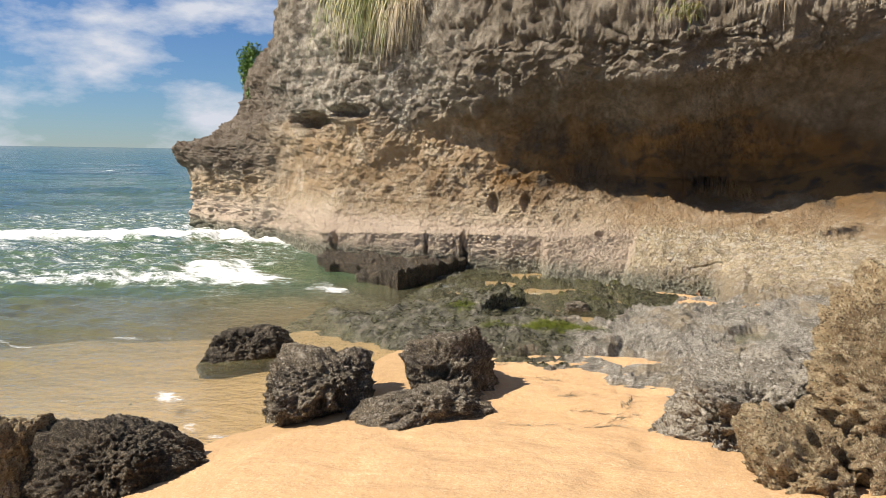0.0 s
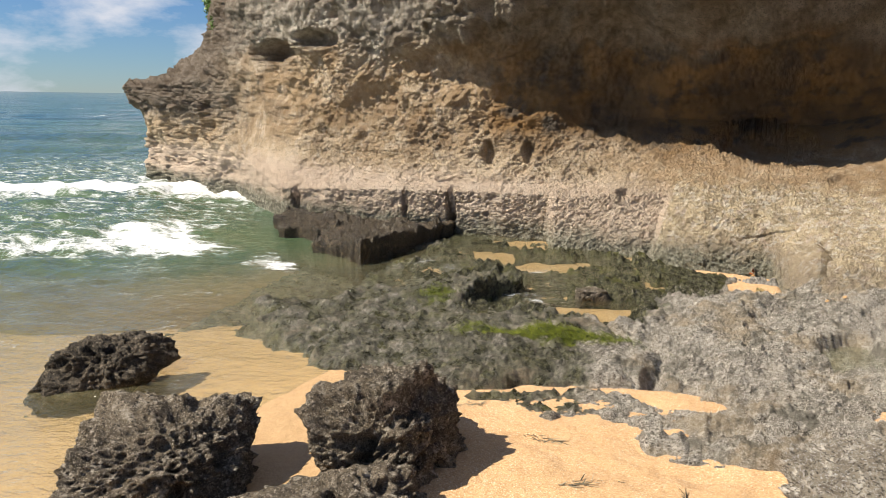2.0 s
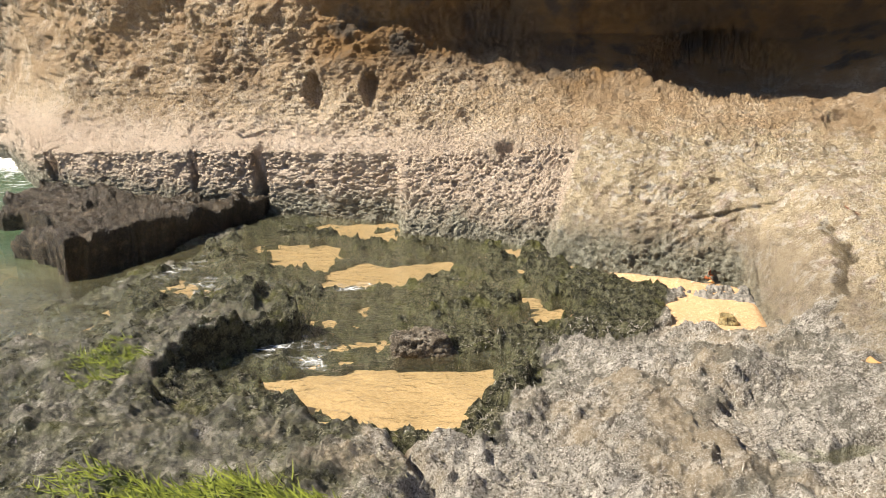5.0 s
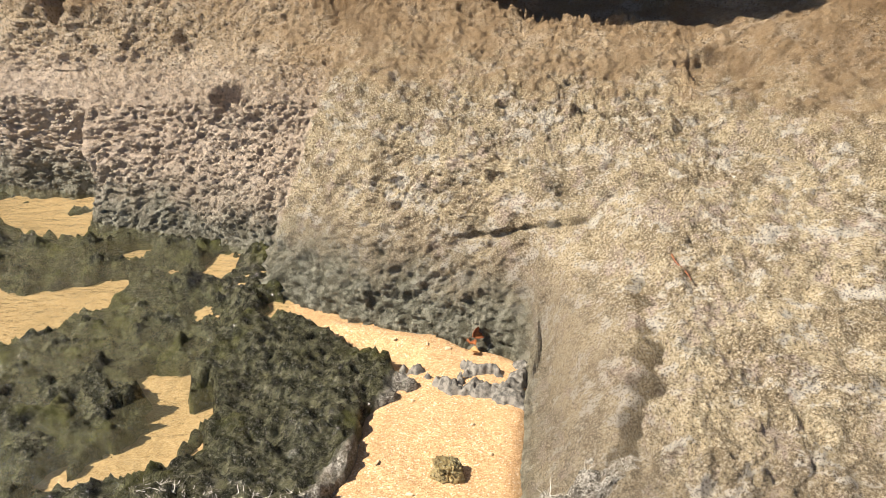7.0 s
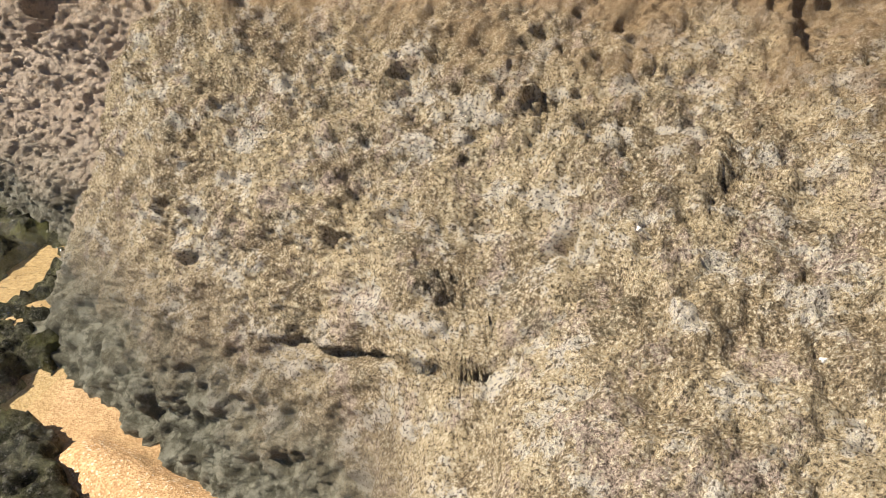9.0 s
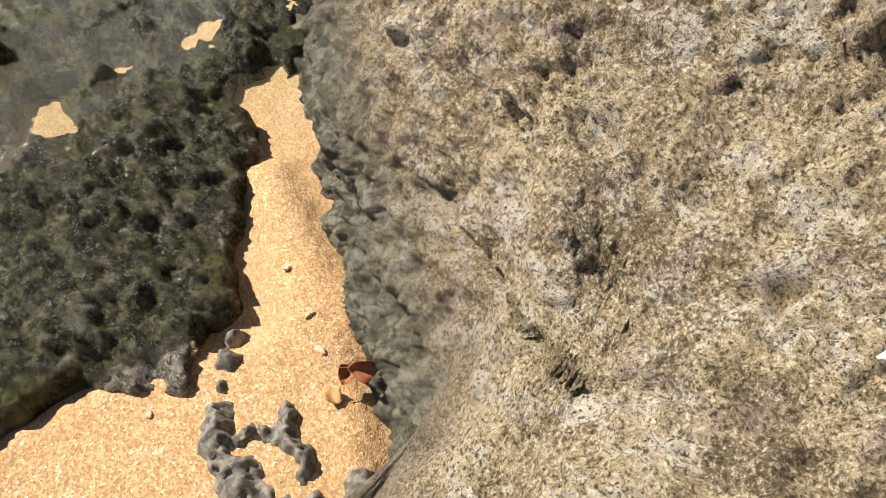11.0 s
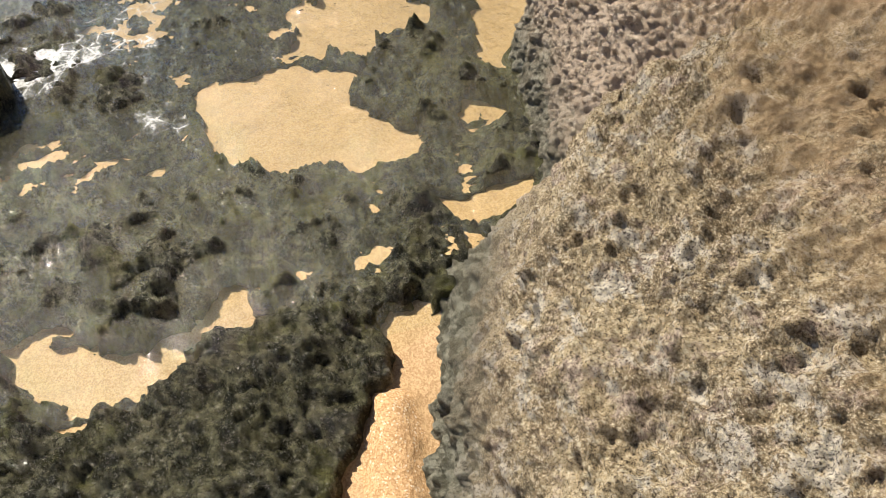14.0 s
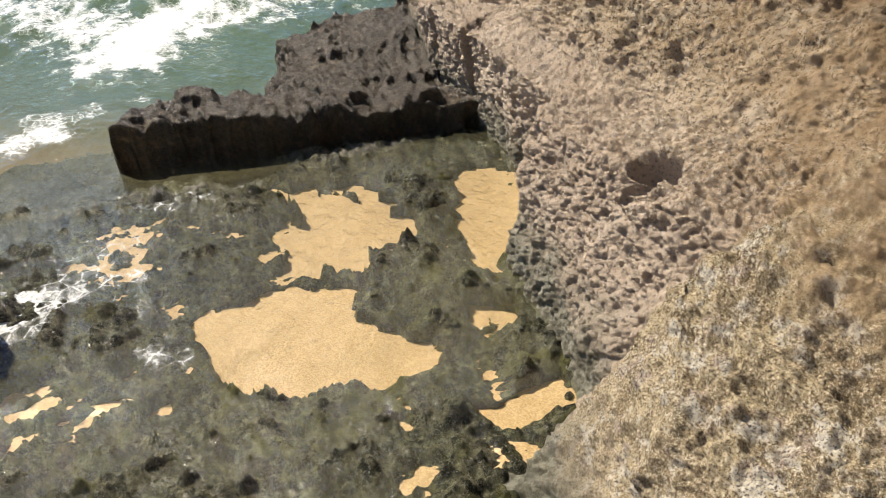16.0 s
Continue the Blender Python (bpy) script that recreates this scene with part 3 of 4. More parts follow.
pooly = 0.17 * step(2.6, 1.6, X) * step(6.9, 7.6, Y) * step(-0.4, 0.3, X) + 0.36 * ridge_at(0.3, 9.2, 1.2, 8.2, 0.5) + 0.42 * ridge_at(1.5, 8.4, 2.3, 7.3, 0.35)
X, Y = X - wob, Y - wob
Zw = Zw + 0.09 * np.clip(breaker, 0, 1) * (1 + 0.6 * chop) + 0.04 * np.clip(surge, 0, 1)
lacy = 0.47 * step(-2.0, -4.5, X) * step(6.0, 9.0, Y) * step(34, 16, np.hypot(X, Y - 8)) + 0.06 * step(0.3, -1.5, X)
caps = 0.75 * step(0.85, 1.25, crest) * step(12, 30, np.hypot(X, Y - 8)) * step(400, 100, np.hypot(X, Y - 8))
foam = np.clip(breaker * 0.52 + 0.5 * surge + swash + lacy + pooly + caps, 0, 1.1)
depth = np.clip(Zw - bed, 0, 20)
keep = (Zw > bed - 0.25)
keep &= ~((X > 3.3))
kq = keep[:-1, :-1] | keep[1:, :-1] | keep[1:, 1:] | keep[:-1, 1:]
kq &= ~((Y[:-1, :-1] > 11.6) & (X[:-1, :-1] > -1.5))
sea = thing("water", sheet("water", np.stack([X, Y, Zw], -1), kq, {"depth": depth, "foam": foam}), M_WATER, "clear green shallows turning to turquoise sea with white foam", "sea water", kind="structure")

# ---- rock shelf and pool floor ----
rx = grid_axis((-1.8, 0.6, 0.022), (0.6, 4.9, 0.0125), (4.9, 9.0, 0.05))
ry = grid_axis((2.4, 4.0, 0.03), (4.0, 9.9, 0.0125), (9.9, 11.4, 0.02))
X, Y = np.meshgrid(rx, ry, indexing="ij")
Zr, coarse = rock_height(X, Y)
Zg = sand_height(X, Y)
keep = Zr > Zg - 0.06
kq = keep[:-1, :-1] | keep[1:, :-1] | keep[1:, 1:] | keep[:-1, 1:]
algae = 0.58 * step(3.1, 2.3, X + 0.35 * coarse - 0.12 * (Y - 5)) + 0.95 * step(-0.12, 0.05, inside(X, Y, MOSS_ROCK)) + 0.9 * step(-0.1, 0.1, inside(X, Y, POOL))
moss = np.exp(-(((X - 2.15) * 0.9 + (Y - 5.85) * 0.15) / 0.75) ** 2 - ((Y - 5.72 + 0.22 * (X - 2.15)) / 0.16) ** 2) + 0.7 * np.exp(-((X - 0.9) / 0.3) ** 2 - ((Y - 7.0) / 0.2) ** 2)
grid = np.stack([X, Y, Zr], -1)
lay = {"algae": np.clip(algae, 0, 1), "moss": moss}
qx, qy = X[:-1, :-1], Y[:-1, :-1]
is_moss = inside(qx, qy, MOSS_ROCK) > -0.07
is_sea = ~is_moss & (np.maximum(inside(qx, qy, SHELF_SEA), inside(qx, qy, STREAKS)) > -0.10)
is_land = ~is_moss & ~is_sea & (inside(qx, qy, SHELF_LAND) > -0.10)
thing("seaward_shelf", sheet("seaward_shelf", grid, kq & is_sea, lay), M_SHELF, "low limestone shelf dark with wet brown seaweed", "rock shelf", kind="structure")
thing("landward_shelf", sheet("landward_shelf", grid, kq & is_land, lay), M_SHELF, "dry pitted pale grey limestone shelf", "rock shelf", kind="structure")
thing("mossy_rock", sheet("mossy_rock", grid, kq & is_moss, lay), M_SHELF, "low dark olive rock with wet weed beside a sand pit", "rock")
thing("pool_floor", sheet("pool_floor", grid, kq & ~is_sea & ~is_land & ~is_moss, lay), M_SHELF, "dark weedy rock floor of the tide pool", "pool floor", kind="structure")

# ---- grey knobbly ridge that rises through the sand of the pit ----
X, Y = np.meshgrid(np.arange(3.9, 4.6, 0.006), np.arange(8.6, 9.25, 0.006), indexing="ij")
P = np.stack([X, Y, 0 * X], -1).reshape(-1, 3)
wv = 0.03 * fbm(P * 9.0, 4, 0.6, 301).reshape(X.shape)
RIDGE = [(3.98, 9.0, 4.11, 8.91, 0.030), (4.11, 8.91, 4.20, 8.84, 0.036), (4.20, 8.84, 4.32, 8.83, 0.026), (4.32, 8.83, 4.48, 8.78, 0.045), (4.20, 8.86, 4.27, 8.98, 0.020), (4.27, 8.98, 4.36, 8.98, 0.026), (4.42, 8.84, 4.50, 9.02, 0.06)]
rise = np.full(X.shape, -1.0)
for ax, ay, bx, by, w in RIDGE:
    t = np.clip(((X + wv - ax) * (bx - ax) + (Y + wv - ay) * (by - ay)) / ((bx - ax) ** 2 + (by - ay) ** 2), 0, 1)
    rise = np.maximum(rise, 1 - np.hypot(X + wv - ax - t * (bx - ax), Y - wv - ay - t * (by - ay)) / w)
Zk = sand_height(X, Y) + 0.035 * np.clip(rise, -1, 0.8) + 0.012 * fbm(P * 30, 4, 0.6, 303, True).reshape(X.shape) * step(-0.3, 0.3, rise)
keep = rise > -0.5
thing("knobbly_rock", sheet("knobbly_rock", np.stack([X, Y, Zk], -1), keep[:-1, :-1] & keep[1:, 1:]), M_KNOB, "low grey knobbly rock ridge rising through the sand", "rock")

# ---- still water in the hollows of the dry shelf ----
for cx, cy, hx_, hy_ in POCKETS:
    X, Y = np.meshgrid(np.linspace(cx - hx_ * 1.3, cx + hx_ * 1.3, 40), np.linspace(cy - hy_ * 1.3, cy + hy_ * 1.3, 40), indexing="ij")
    ripple = 0.002 * fbm(np.stack([X * 5, Y * 5, 0 * X], -1).reshape(-1, 3), 2, 0.5, 7).reshape(X.shape)
    oval = ((X - cx) / hx_) ** 2 + ((Y - cy) / hy_) ** 2 < 1.6
    thing("tide_pool", sheet("tide_pool", np.stack([X, Y, 0.245 + ripple], -1), oval[:-1, :-1], {"depth": np.full(X.shape, 0.12), "foam": 0 * X}), M_WATER, "still brownish water in a hollow of the grey shelf", "tide pool", kind="structure")

# ---- platform beside the slot in the wall ----
PLATFORM = [(-0.62, 8.75), (-0.30, 9.6), (0.14, 11.35), (-3.2, 12.6), (-3.1, 11.4), (-2.6, 10.6), (-1.75, 10.3), (-1.25, 10.0), (-1.6, 9.5), (-0.98, 9.15)]
X, Y = np.meshgrid(np.arange(-3.8, 0.5, 0.014), np.arange(8.3, 12.4, 0.014), indexing="ij")
P = np.stack([X, Y, 0 * X], -1).reshape(-1, 3)
w1, w2 = (fbm(P * 4.0 + k, 4, 0.55, 51).reshape(X.shape) * 0.05 for k in (0, 30))
rim = step(0.95, 0.2, 0.96 * (0.12 - X) - 0.27 * (11.35 - Y))
lumps = fbm(P * 2.4, 5, 0.6, 52).reshape(X.shape)
top = 0.19 + 0.10 * rim + 0.03 * lumps + 0.014 * fbm(P * 8, 4, 0.6, 53, True).reshape(X.shape) + 0.05 * step(0.2, 0.6, lumps)
top = top - 0.09 * np.clip(0.45 - cells(P * 6, 3), 0, 1).reshape(X.shape) + 0.014 * fbm(P * 26, 4, 0.6, 54).reshape(X.shape)
dd = inside(X + w1, Y + w2, PLATFORM)
Zp = -0.4 + (top + 0.4) * step(-0.035, 0.03, dd)
keep = dd > -0.06
kq = keep[:-1, :-1] & keep[1:, 1:]
# the face is undercut by the sea
gx_, gy_ = np.gradient(dd, 0.014)
under = np.clip(0.02 - dd, 0, 0.08) * 2.6
X, Y = X + gx_ * under, Y + gy_ * under
platform = thing("rock_platform", sheet("rock_platform", np.stack([X, Y, Zp], -1), kq, {"algae": np.full(X.shape, 0.9), "moss": 0 * X}), M_SOAKED, "low flat wet brown rock platform against the cut wall", "rock platform")

# ---- cliff ----
# stations along the wall; each holds points (x, y, z) from the buried foot over ledge, wall, recess and lip to the crown
def station(x, *yz):
    return [(x, y, z) for y, z in yz]


CROWN_BACK = (19, 7.5)
STATIONS = [
    [(-7.0, 30, -0.8), (-7.0, 30, 0), (-7.0, 30, 0.8), (-7.0, 30, 1.3), (-7.0, 30, 1.7), (-7.2, 30, 2.1), (-7.2, 30, 2.4), (-7, 30, 2.8), (-7, 30, 3.2), (-7, 30, 4.4), (-6.5, 30, 5.8), (-5, 32, 6.5)],
    [(-9.5, 17.6, -0.8), (-9.4, 17.3, 0.1), (-9.1, 17.0, 0.8), (-9.05, 17.0, 1.25), (-9.35, 16.9, 1.7), (-9.75, 16.9, 2.05), (-9.78, 17.0, 2.3), (-9.2, 17.6, 2.5), (-8.5, 18.9, 3.3), (-8.5, 19.1, 4.6), (-7.6, 19.3, 5.5), (-6.5, 25, 6.2)],
    [(-7.6, 16.0, -0.8), (-7.5, 15.9, 0.1), (-7.4, 15.9, 0.7), (-7.4, 15.9, 1.3), (-7.4, 15.8, 1.7), (-7.5, 15.7, 2.0), (-7.5, 15.8, 2.45), (-7.3, 16.2, 2.75), (-7.2, 17.4, 3.4), (-7.1, 17.7, 4.6), (-6.7, 18.2, 5.6), (-6.2, 24, 6.6)],
    station(-5.4, (14.7, -0.8), (14.6, 0.1), (14.5, 0.6), (14.5, 1.0), (14.7, 1.4), (14.8, 1.9), (14.8, 2.5), (14.8, 2.95), (14.9, 3.4), (15.0, 4.6), (15.1, 6.2), (21, 7.5)),
    station(-3.3, (12.6, -0.8), (12.3, 0.1), (12.25, 0.4), (12.2, 0.58), (12.6, 0.66), (12.95, 1.2), (13.1, 2.0), (13.12, 2.7), (13.05, 3.2), (13.2, 4.6), (13.3, 6.3), (20, 7.5)),
    station(-1.0, (11.6, -0.8), (11.42, 0.1), (11.38, 0.45), (11.33, 0.75), (11.65, 0.84), (11.95, 1.3), (12.15, 2.0), (12.15, 2.65), (12.0, 3.1), (12.0, 4.5), (12.0, 6.3), CROWN_BACK),
    station(0.1, (11.4, -0.8), (11.27, 0.1), (11.23, 0.45), (11.19, 0.78), (11.45, 0.88), (11.66, 1.4), (11.80, 2.1), (11.75, 2.75), (11.3, 3.1), (11.1, 4.3), (11.3, 6.3), CROWN_BACK),
    station(1.56, (11.1, -0.8), (10.98, 0.1), (10.94, 0.45), (10.88, 0.82), (11.1, 0.95), (11.32, 1.4), (11.60, 2.05), (11.45, 3.0), (10.7, 3.7), (10.45, 4.4), (10.7, 6.3), CROWN_BACK),
    station(1.72, (10.7, -0.8), (10.50, 0.1), (10.58, 0.45), (10.68, 0.83), (11.0, 0.96), (11.3, 1.4), (11.6, 2.05), (11.4, 3.0), (10.6, 3.7), (10.35, 4.4), (10.6, 6.3), CROWN_BACK),
    [(3.03, 10.3, -0.8), (3.05, 10.12, 0.1), (3.15, 10.30, 0.5)] + station(3.27, (10.43, 0.95), (10.72, 1.08), (11.05, 1.35), (11.7, 1.95), (11.2, 3.0), (9.95, 3.66), (9.7, 4.35), (10.1, 6.3), CROWN_BACK),
    [(3.05, 9.5, -0.8), (3.09, 9.67, 0.1), (3.19, 9.98, 0.54)] + station(3.33, (10.13, 0.98), (10.56, 1.10), (11.0, 1.35), (11.75, 1.95), (11.2, 3.0), (9.92, 3.66), (9.68, 4.35), (10.1, 6.3), CROWN_BACK),
    station(3.70, (9.2, -0.8), (9.42, 0.1), (9.62, 0.52), (9.80, 0.92), (10.15, 1.07), (10.9, 1.36), (11.85, 1.95), (11.15, 3.0), (9.86, 3.68), (9.65, 4.35), (10.0, 6.3), CROWN_BACK),
    station(4.52, (9.0, -0.8), (9.12, 0.1), (9.31, 0.50), (9.48, 0.84), (9.97, 1.07), (10.74, 1.38), (11.95, 1.9), (11.1, 3.0), (9.84, 3.7), (9.6, 4.4), (9.9, 6.3), CROWN_BACK),
    [(4.54, 8.0, -0.8), (4.47, 8.35, 0.05), (4.56, 8.98, 0.22)] + station(4.64, (9.40, 0.73), (9.95, 1.06), (10.72, 1.38), (11.95, 1.9), (11.1, 3.0), (9.84, 3.72), (9.6, 4.4), (9.9, 6.3), CROWN_BACK),
    [(4.58, 7.5, -0.6), (4.56, 7.80, 0.20), (4.66, 8.35, 0.36)] + station(4.75, (9.12, 0.58), (9.93, 1.05), (10.7, 1.38), (11.95, 1.9), (11.1, 3.0), (9.84, 3.75), (9.6, 4.4), (9.9, 6.3), CROWN_BACK),
    station(4.96, (7.2, -0.5), (7.6, 0.36), (8.25, 0.66), (9.05, 0.83), (9.9, 1.04), (10.68, 1.38), (11.95, 1.9), (11.1, 3.0), (9.82, 3.8), (9.6, 4.45), (9.9, 6.3), CROWN_BACK),
    station(5.5, (6.9, -0.5), (7.5, 0.34), (8.2, 0.64), (9.1, 0.92), (10.0, 1.13), (10.6, 1.42), (12.0, 1.9), (11.0, 3.1), (9.8, 3.92), (9.55, 4.5), (9.9, 6.3), CROWN_BACK),
    station(7.0, (6.6, -0.5), (7.2, 0.42), (8.0, 0.78), (8.9, 1.05), (9.7, 1.35), (10.3, 1.75), (11.3, 2.3), (10.6, 3.4), (9.5, 4.2), (9.3, 4.7), (9.6, 6.3), CROWN_BACK),
    station(10.0, (6.0, -0.5), (6.6, 0.5), (7.4, 0.8), (8.2, 1.1), (9.0, 1.5), (9.6, 2.0), (10.0, 2.6), (9.2, 3.2), (8.2, 3.8), (8.2, 4.3), (9.0, 6.3), CROWN_BACK),
    station(17.0, (-4.0, -0.5), (-4, 0.5), (-3.8, 0.8), (-3.5, 1.1), (-3.3, 1.5), (-3, 2.0), (-3, 2.6), (-3, 3.2), (-3, 3.8), (-3, 4.3), (-2, 6.3), (6, 7.5)),
]
ST = np.array(STATIONS, float)
mids = ST[:, 3, 0]
s_axis = grid_axis((-12, -7.5, 0.06), (-7.5, -3.4, 0.045), (-3.4, 1.4, 0.018), (1.4, 2.9, 0.011), (2.9, 5.3, 0.0085), (5.3, 6.4, 0.018), (6.4, 10, 0.05), (10, 17, 0.25))
keys = np.concatenate([[-12.0], mids[1:]])
v_axis = np.concatenate([np.linspace(a, b, n, endpoint=False) for a, b, n in ((0, 1, 8), (1, 2, 62), (2, 3, 62), (3, 4, 84), (4, 5, 90), (5, 6, 96), (6, 7, 40), (7, 8, 64), (8, 9, 50), (9, 10, 26), (10, 11, 16))] + [[11.0]])
rail = np.empty((len(s_axis), 12, 3))
for k in range(12):
    for c in range(3):
        rail[:, k, c] = np.interp(s_axis, keys, ST[:, k, c])
lo = np.minimum(np.floor(v_axis).astype(int), 10)
fr = (v_axis - lo)[None, :, None]
pts = rail[:, lo] * (1 - fr) + rail[:, lo + 1] * fr
# soften the creases of the profile
for _ in range(3):
    sm = pts.copy()
    sm[:, 1:-1] = 0.25 * pts[:, :-2] + 0.5 * pts[:, 1:-1] + 0.25 * pts[:, 2:]
    sm[1:-1] = 0.25 * sm[:-2] + 0.5 * sm[1:-1] + 0.25 * sm[2:]
    pts = sm


def normals_of(g):
    du, dv = np.gradient(g, axis=0), np.gradient(g, axis=1)
    n = np.cross(du, dv)
    return n / np.maximum(np.linalg.norm(n, axis=-1, keepdims=True), 1e-9)


nrm = normals_of(pts)
flat = pts.reshape(-1, 3)
shape = pts.shape[:2]
V = np.broadcast_to(v_axis[None, :], shape)
S = np.broadcast_to(s_axis[:, None], shape)
high = step(4.2, 6.0, V)
crownm = np.maximum(step(7.3, 8.6, V), step(-4.5, -6.5, S))
block = step(3.25, 3.33, S) * step(4.5, 3.5, V)
big = fbm(flat * 0.8, 4, 0.5, 101).reshape(shape)
mid = fbm(flat * 3.2, 5, 0.55, 111).reshape(shape)
fine = fbm(flat * 17.0, 4, 0.6, 121).reshape(shape)
ridge = fbm(flat * np.array([1.8, 1.8, 3.4]), 5, 0.6, 131, True).reshape(shape)
holes = step(0.36, 0.16, cells(flat * 6.0, 141)).reshape(shape)
holes2 = step(0.40, 0.20, cells(flat * 17.0, 151)).reshape(shape)
holes3 = step(0.42, 0.22, cells(flat * 33.0, 161)).reshape(shape)
spotty = step(-0.25, 0.35, fbm(flat * 1.9, 3, 0.5, 171).reshape(shape))
disp = 0.16 * big * high + 0.028 * mid * (1 - 0.45 * block) * (1 + 1.6 * high * step(3.4, 2.6, S)) + 0.013 * fine * (1 + 1.2 * crownm) + 0.05 * crownm * mid
disp += 0.045 * ridge * crownm + 0.016 * ridge * (1 - crownm) * step(3.2, 4.2, V)
face = block * step(3.1, 2.7, V) * step(1.4, 1.9, V)
cut = step(3.33, 3.27, S) * step(4.0, 3.4, V)
disp -= holes * (0.035 * step(3.6, 4.6, V) * spotty + 0.045 * crownm + 0.018 * block * (1 - face) * spotty)
foot_ = 1 - 0.65 * block * step(2.6, 1.8, V)
disp -= foot_ * holes2 * (0.010 * cut * spotty + 0.010 * spotty * (1 - face) + 0.022 * crownm)
disp -= foot_ * holes3 * (0.013 * cut + 0.005 * spotty + 0.003)
worn = step(0.10, 0.42, fbm(flat * np.array([9.0, 9.0, 12.0]), 4, 0.6, 181).reshape(shape))
worn2 = step(0.12, 0.40, fbm(flat * 26.0, 3, 0.6, 191).reshape(shape))
disp -= worn * (0.015 * (1 - 0.7 * face) * (1 - 0.35 * cut) + 0.02 * crownm) + worn2 * (0.008 - 0.004 * face)
disp += block * step(2.0, 1.3, V) * 0.011 * fbm(flat * 13.0, 5, 0.65, 201, True).reshape(shape)
disp *= 1 - 0.5 * crownm
disp += 0.13 * crownm * fbm(flat * 1.15, 4, 0.5, 211, True).reshape(shape)
disp -= 0.09 * crownm * step(0.16, 0.0, np.abs(fbm(flat * np.array([1.3, 1.3, 2.2]), 4, 0.55, 221).reshape(shape)))
disp *= 1 - 0.7 * step(2.6, 3.2, S) * step(5.1, 5.6, V) * step(6.6, 6.0, V)
disp *= 1 - 0.85 * step(4.36, 4.50, S) * step(4.90, 4.78, S) * step(3.9, 3.3, V)
blocks = step(3.25, 3.33, S) * step(5.0, 4.4, V)
torn = step(0.10, 0.45, fbm(flat * np.array([21.0, 21.0, 28.0]), 4, 0.65, 231).reshape(shape))
disp += blocks * (0.007 * fine - (0.010 - 0.005 * face) * torn * step(-0.15, 0.3, mid))
lower = step(0.3, 0.8, V) * step(4.9, 4.4, V) * step(-3.8, -3.2, S)
on_block = step(3.27, 3.33, S)
disp -= lower * on_block * disp[(S > 3.35) & (S < 5.6) & (V > 0.8) & (V < 4.4)].mean()
disp -= lower * (1 - on_block) * disp[(S < 3.25) & (S > -3.0) & (V > 0.8) & (V < 4.4)].mean()
disp *= step(0, 0.8, V) * step(11, 10.2, V)
disp *= 1 - 0.45 * step(3.9, 4.3, V) * step(5.7, 5.2, V) * step(2.0, 3.0, S)
rugged = step(3.5, 4.1, V) * step(5.7, 5.2, V) * step(2.0, 3.2, S) * step(7.5, 6.0, S)
disp += rugged * (0.016 * fbm(flat * 4.5, 5, 0.6, 241, True).reshape(shape) - 0.022 * step(0.42, 0.24, cells(flat * 9.0, 243)).reshape(shape) * spotty - 0.012 * step(0.42, 0.26, cells(flat * 21.0, 247)).reshape(shape))
# hollows: place, radii, depth
HOLLOWS = [((0.56, 11.65, 1.38), (0.10, 0.5, 0.19), 0.16), ((1.22, 11.4, 1.40), (0.08, 0.5, 0.17), 0.13), ((-3.0, 12.2, 0.42), (0.11, 0.6, 0.24), 0.45),
           ((0.04, 11.2, 0.46), (0.075, 0.6, 0.38), 0.42), ((-0.75, 11.35, 0.52), (0.04, 0.6, 0.26), 0.30), ((0.62, 11.1, 0.45), (0.05, 0.4, 0.045), 0.08), ((0.34, 11.15, 0.62), (0.04, 0.3, 0.03), 0.06),
           ((4.845, 9.61, 0.87), (0.030, 0.030, 0.030), 0.06), ((4.81, 9.58, 0.85), (0.022, 0.018, 0.02), 0.035), ((5.167, 9.513, 0.96), (0.06, 0.022, 0.04), 0.05), ((4.94, 9.45, 0.85), (0.045, 0.018, 0.03), 0.035),
           ((2.69, 10.60, 0.90), (0.13, 0.10, 0.13), 0.13), ((5.39, 10.25, 1.15), (0.16, 0.2, 0.10), 0.10), ((4.97, 8.30, 0.45), (0.05, 0.05, 0.06), 0.06),
           ((4.6, 11.6, 1.65), (0.7, 1.2, 0.30), 0.22), ((-4.4, 13.8, 3.05), (0.8, 1.0, 0.22), 0.7), ((-2.9, 12.8, 3.2), (0.6, 1.0, 0.16), 0.4),
           ((4.325, 9.68, 0.89), (0.035, 0.016, 0.03), 0.02), ((2.2, 10.5, 0.6), (0.03, 0.3, 0.03), 0.05), ((2.45, 10.45, 0.5), (0.03, 0.3, 0.025), 0.05),
           ((3.92, 9.85, 0.93), (0.05, 0.03, 0.04), 0.035), ((3.78, 9.94, 0.99), (0.04, 0.03, 0.03), 0.03), ((4.64, 9.98, 1.1), (0.07, 0.04, 0.05), 0.05),
           ((4.71, 9.92, 1.05), (0.05, 0.05, 0.05), 0.04), ((3.65, 10.01, 1.0), (0.09, 0.022, 0.04), 0.035), ((4.34, 9.98, 1.04), (0.06, 0.05, 0.05), 0.04), ((3.69, 10.33, 1.18), (0.10, 0.05, 0.06), 0.05), ((5.08, 8.93, 0.83), (0.015, 0.018, 0.03), 0.04),
           ((5.18, 9.73, 1.03), (0.06, 0.04, 0.04), 0.06), ((4.40, 9.74, 0.95), (0.035, 0.03, 0.03), 0.03), ((4.457, 9.59, 0.886), (0.05, 0.03, 0.03), 0.035), ((5.48, 9.10, 0.917), (0.03, 0.05, 0.03), 0.04), ((5.206, 9.44, 0.96), (0.03, 0.02, 0.02), 0.03)]


def snap(q):
    """The place of the bare surface nearest to q."""
    off = ((pts[:, :414] - np.array(q)) ** 2).sum(-1)
    return pts[:, :414][np.unravel_index(off.argmin(), off.shape)]


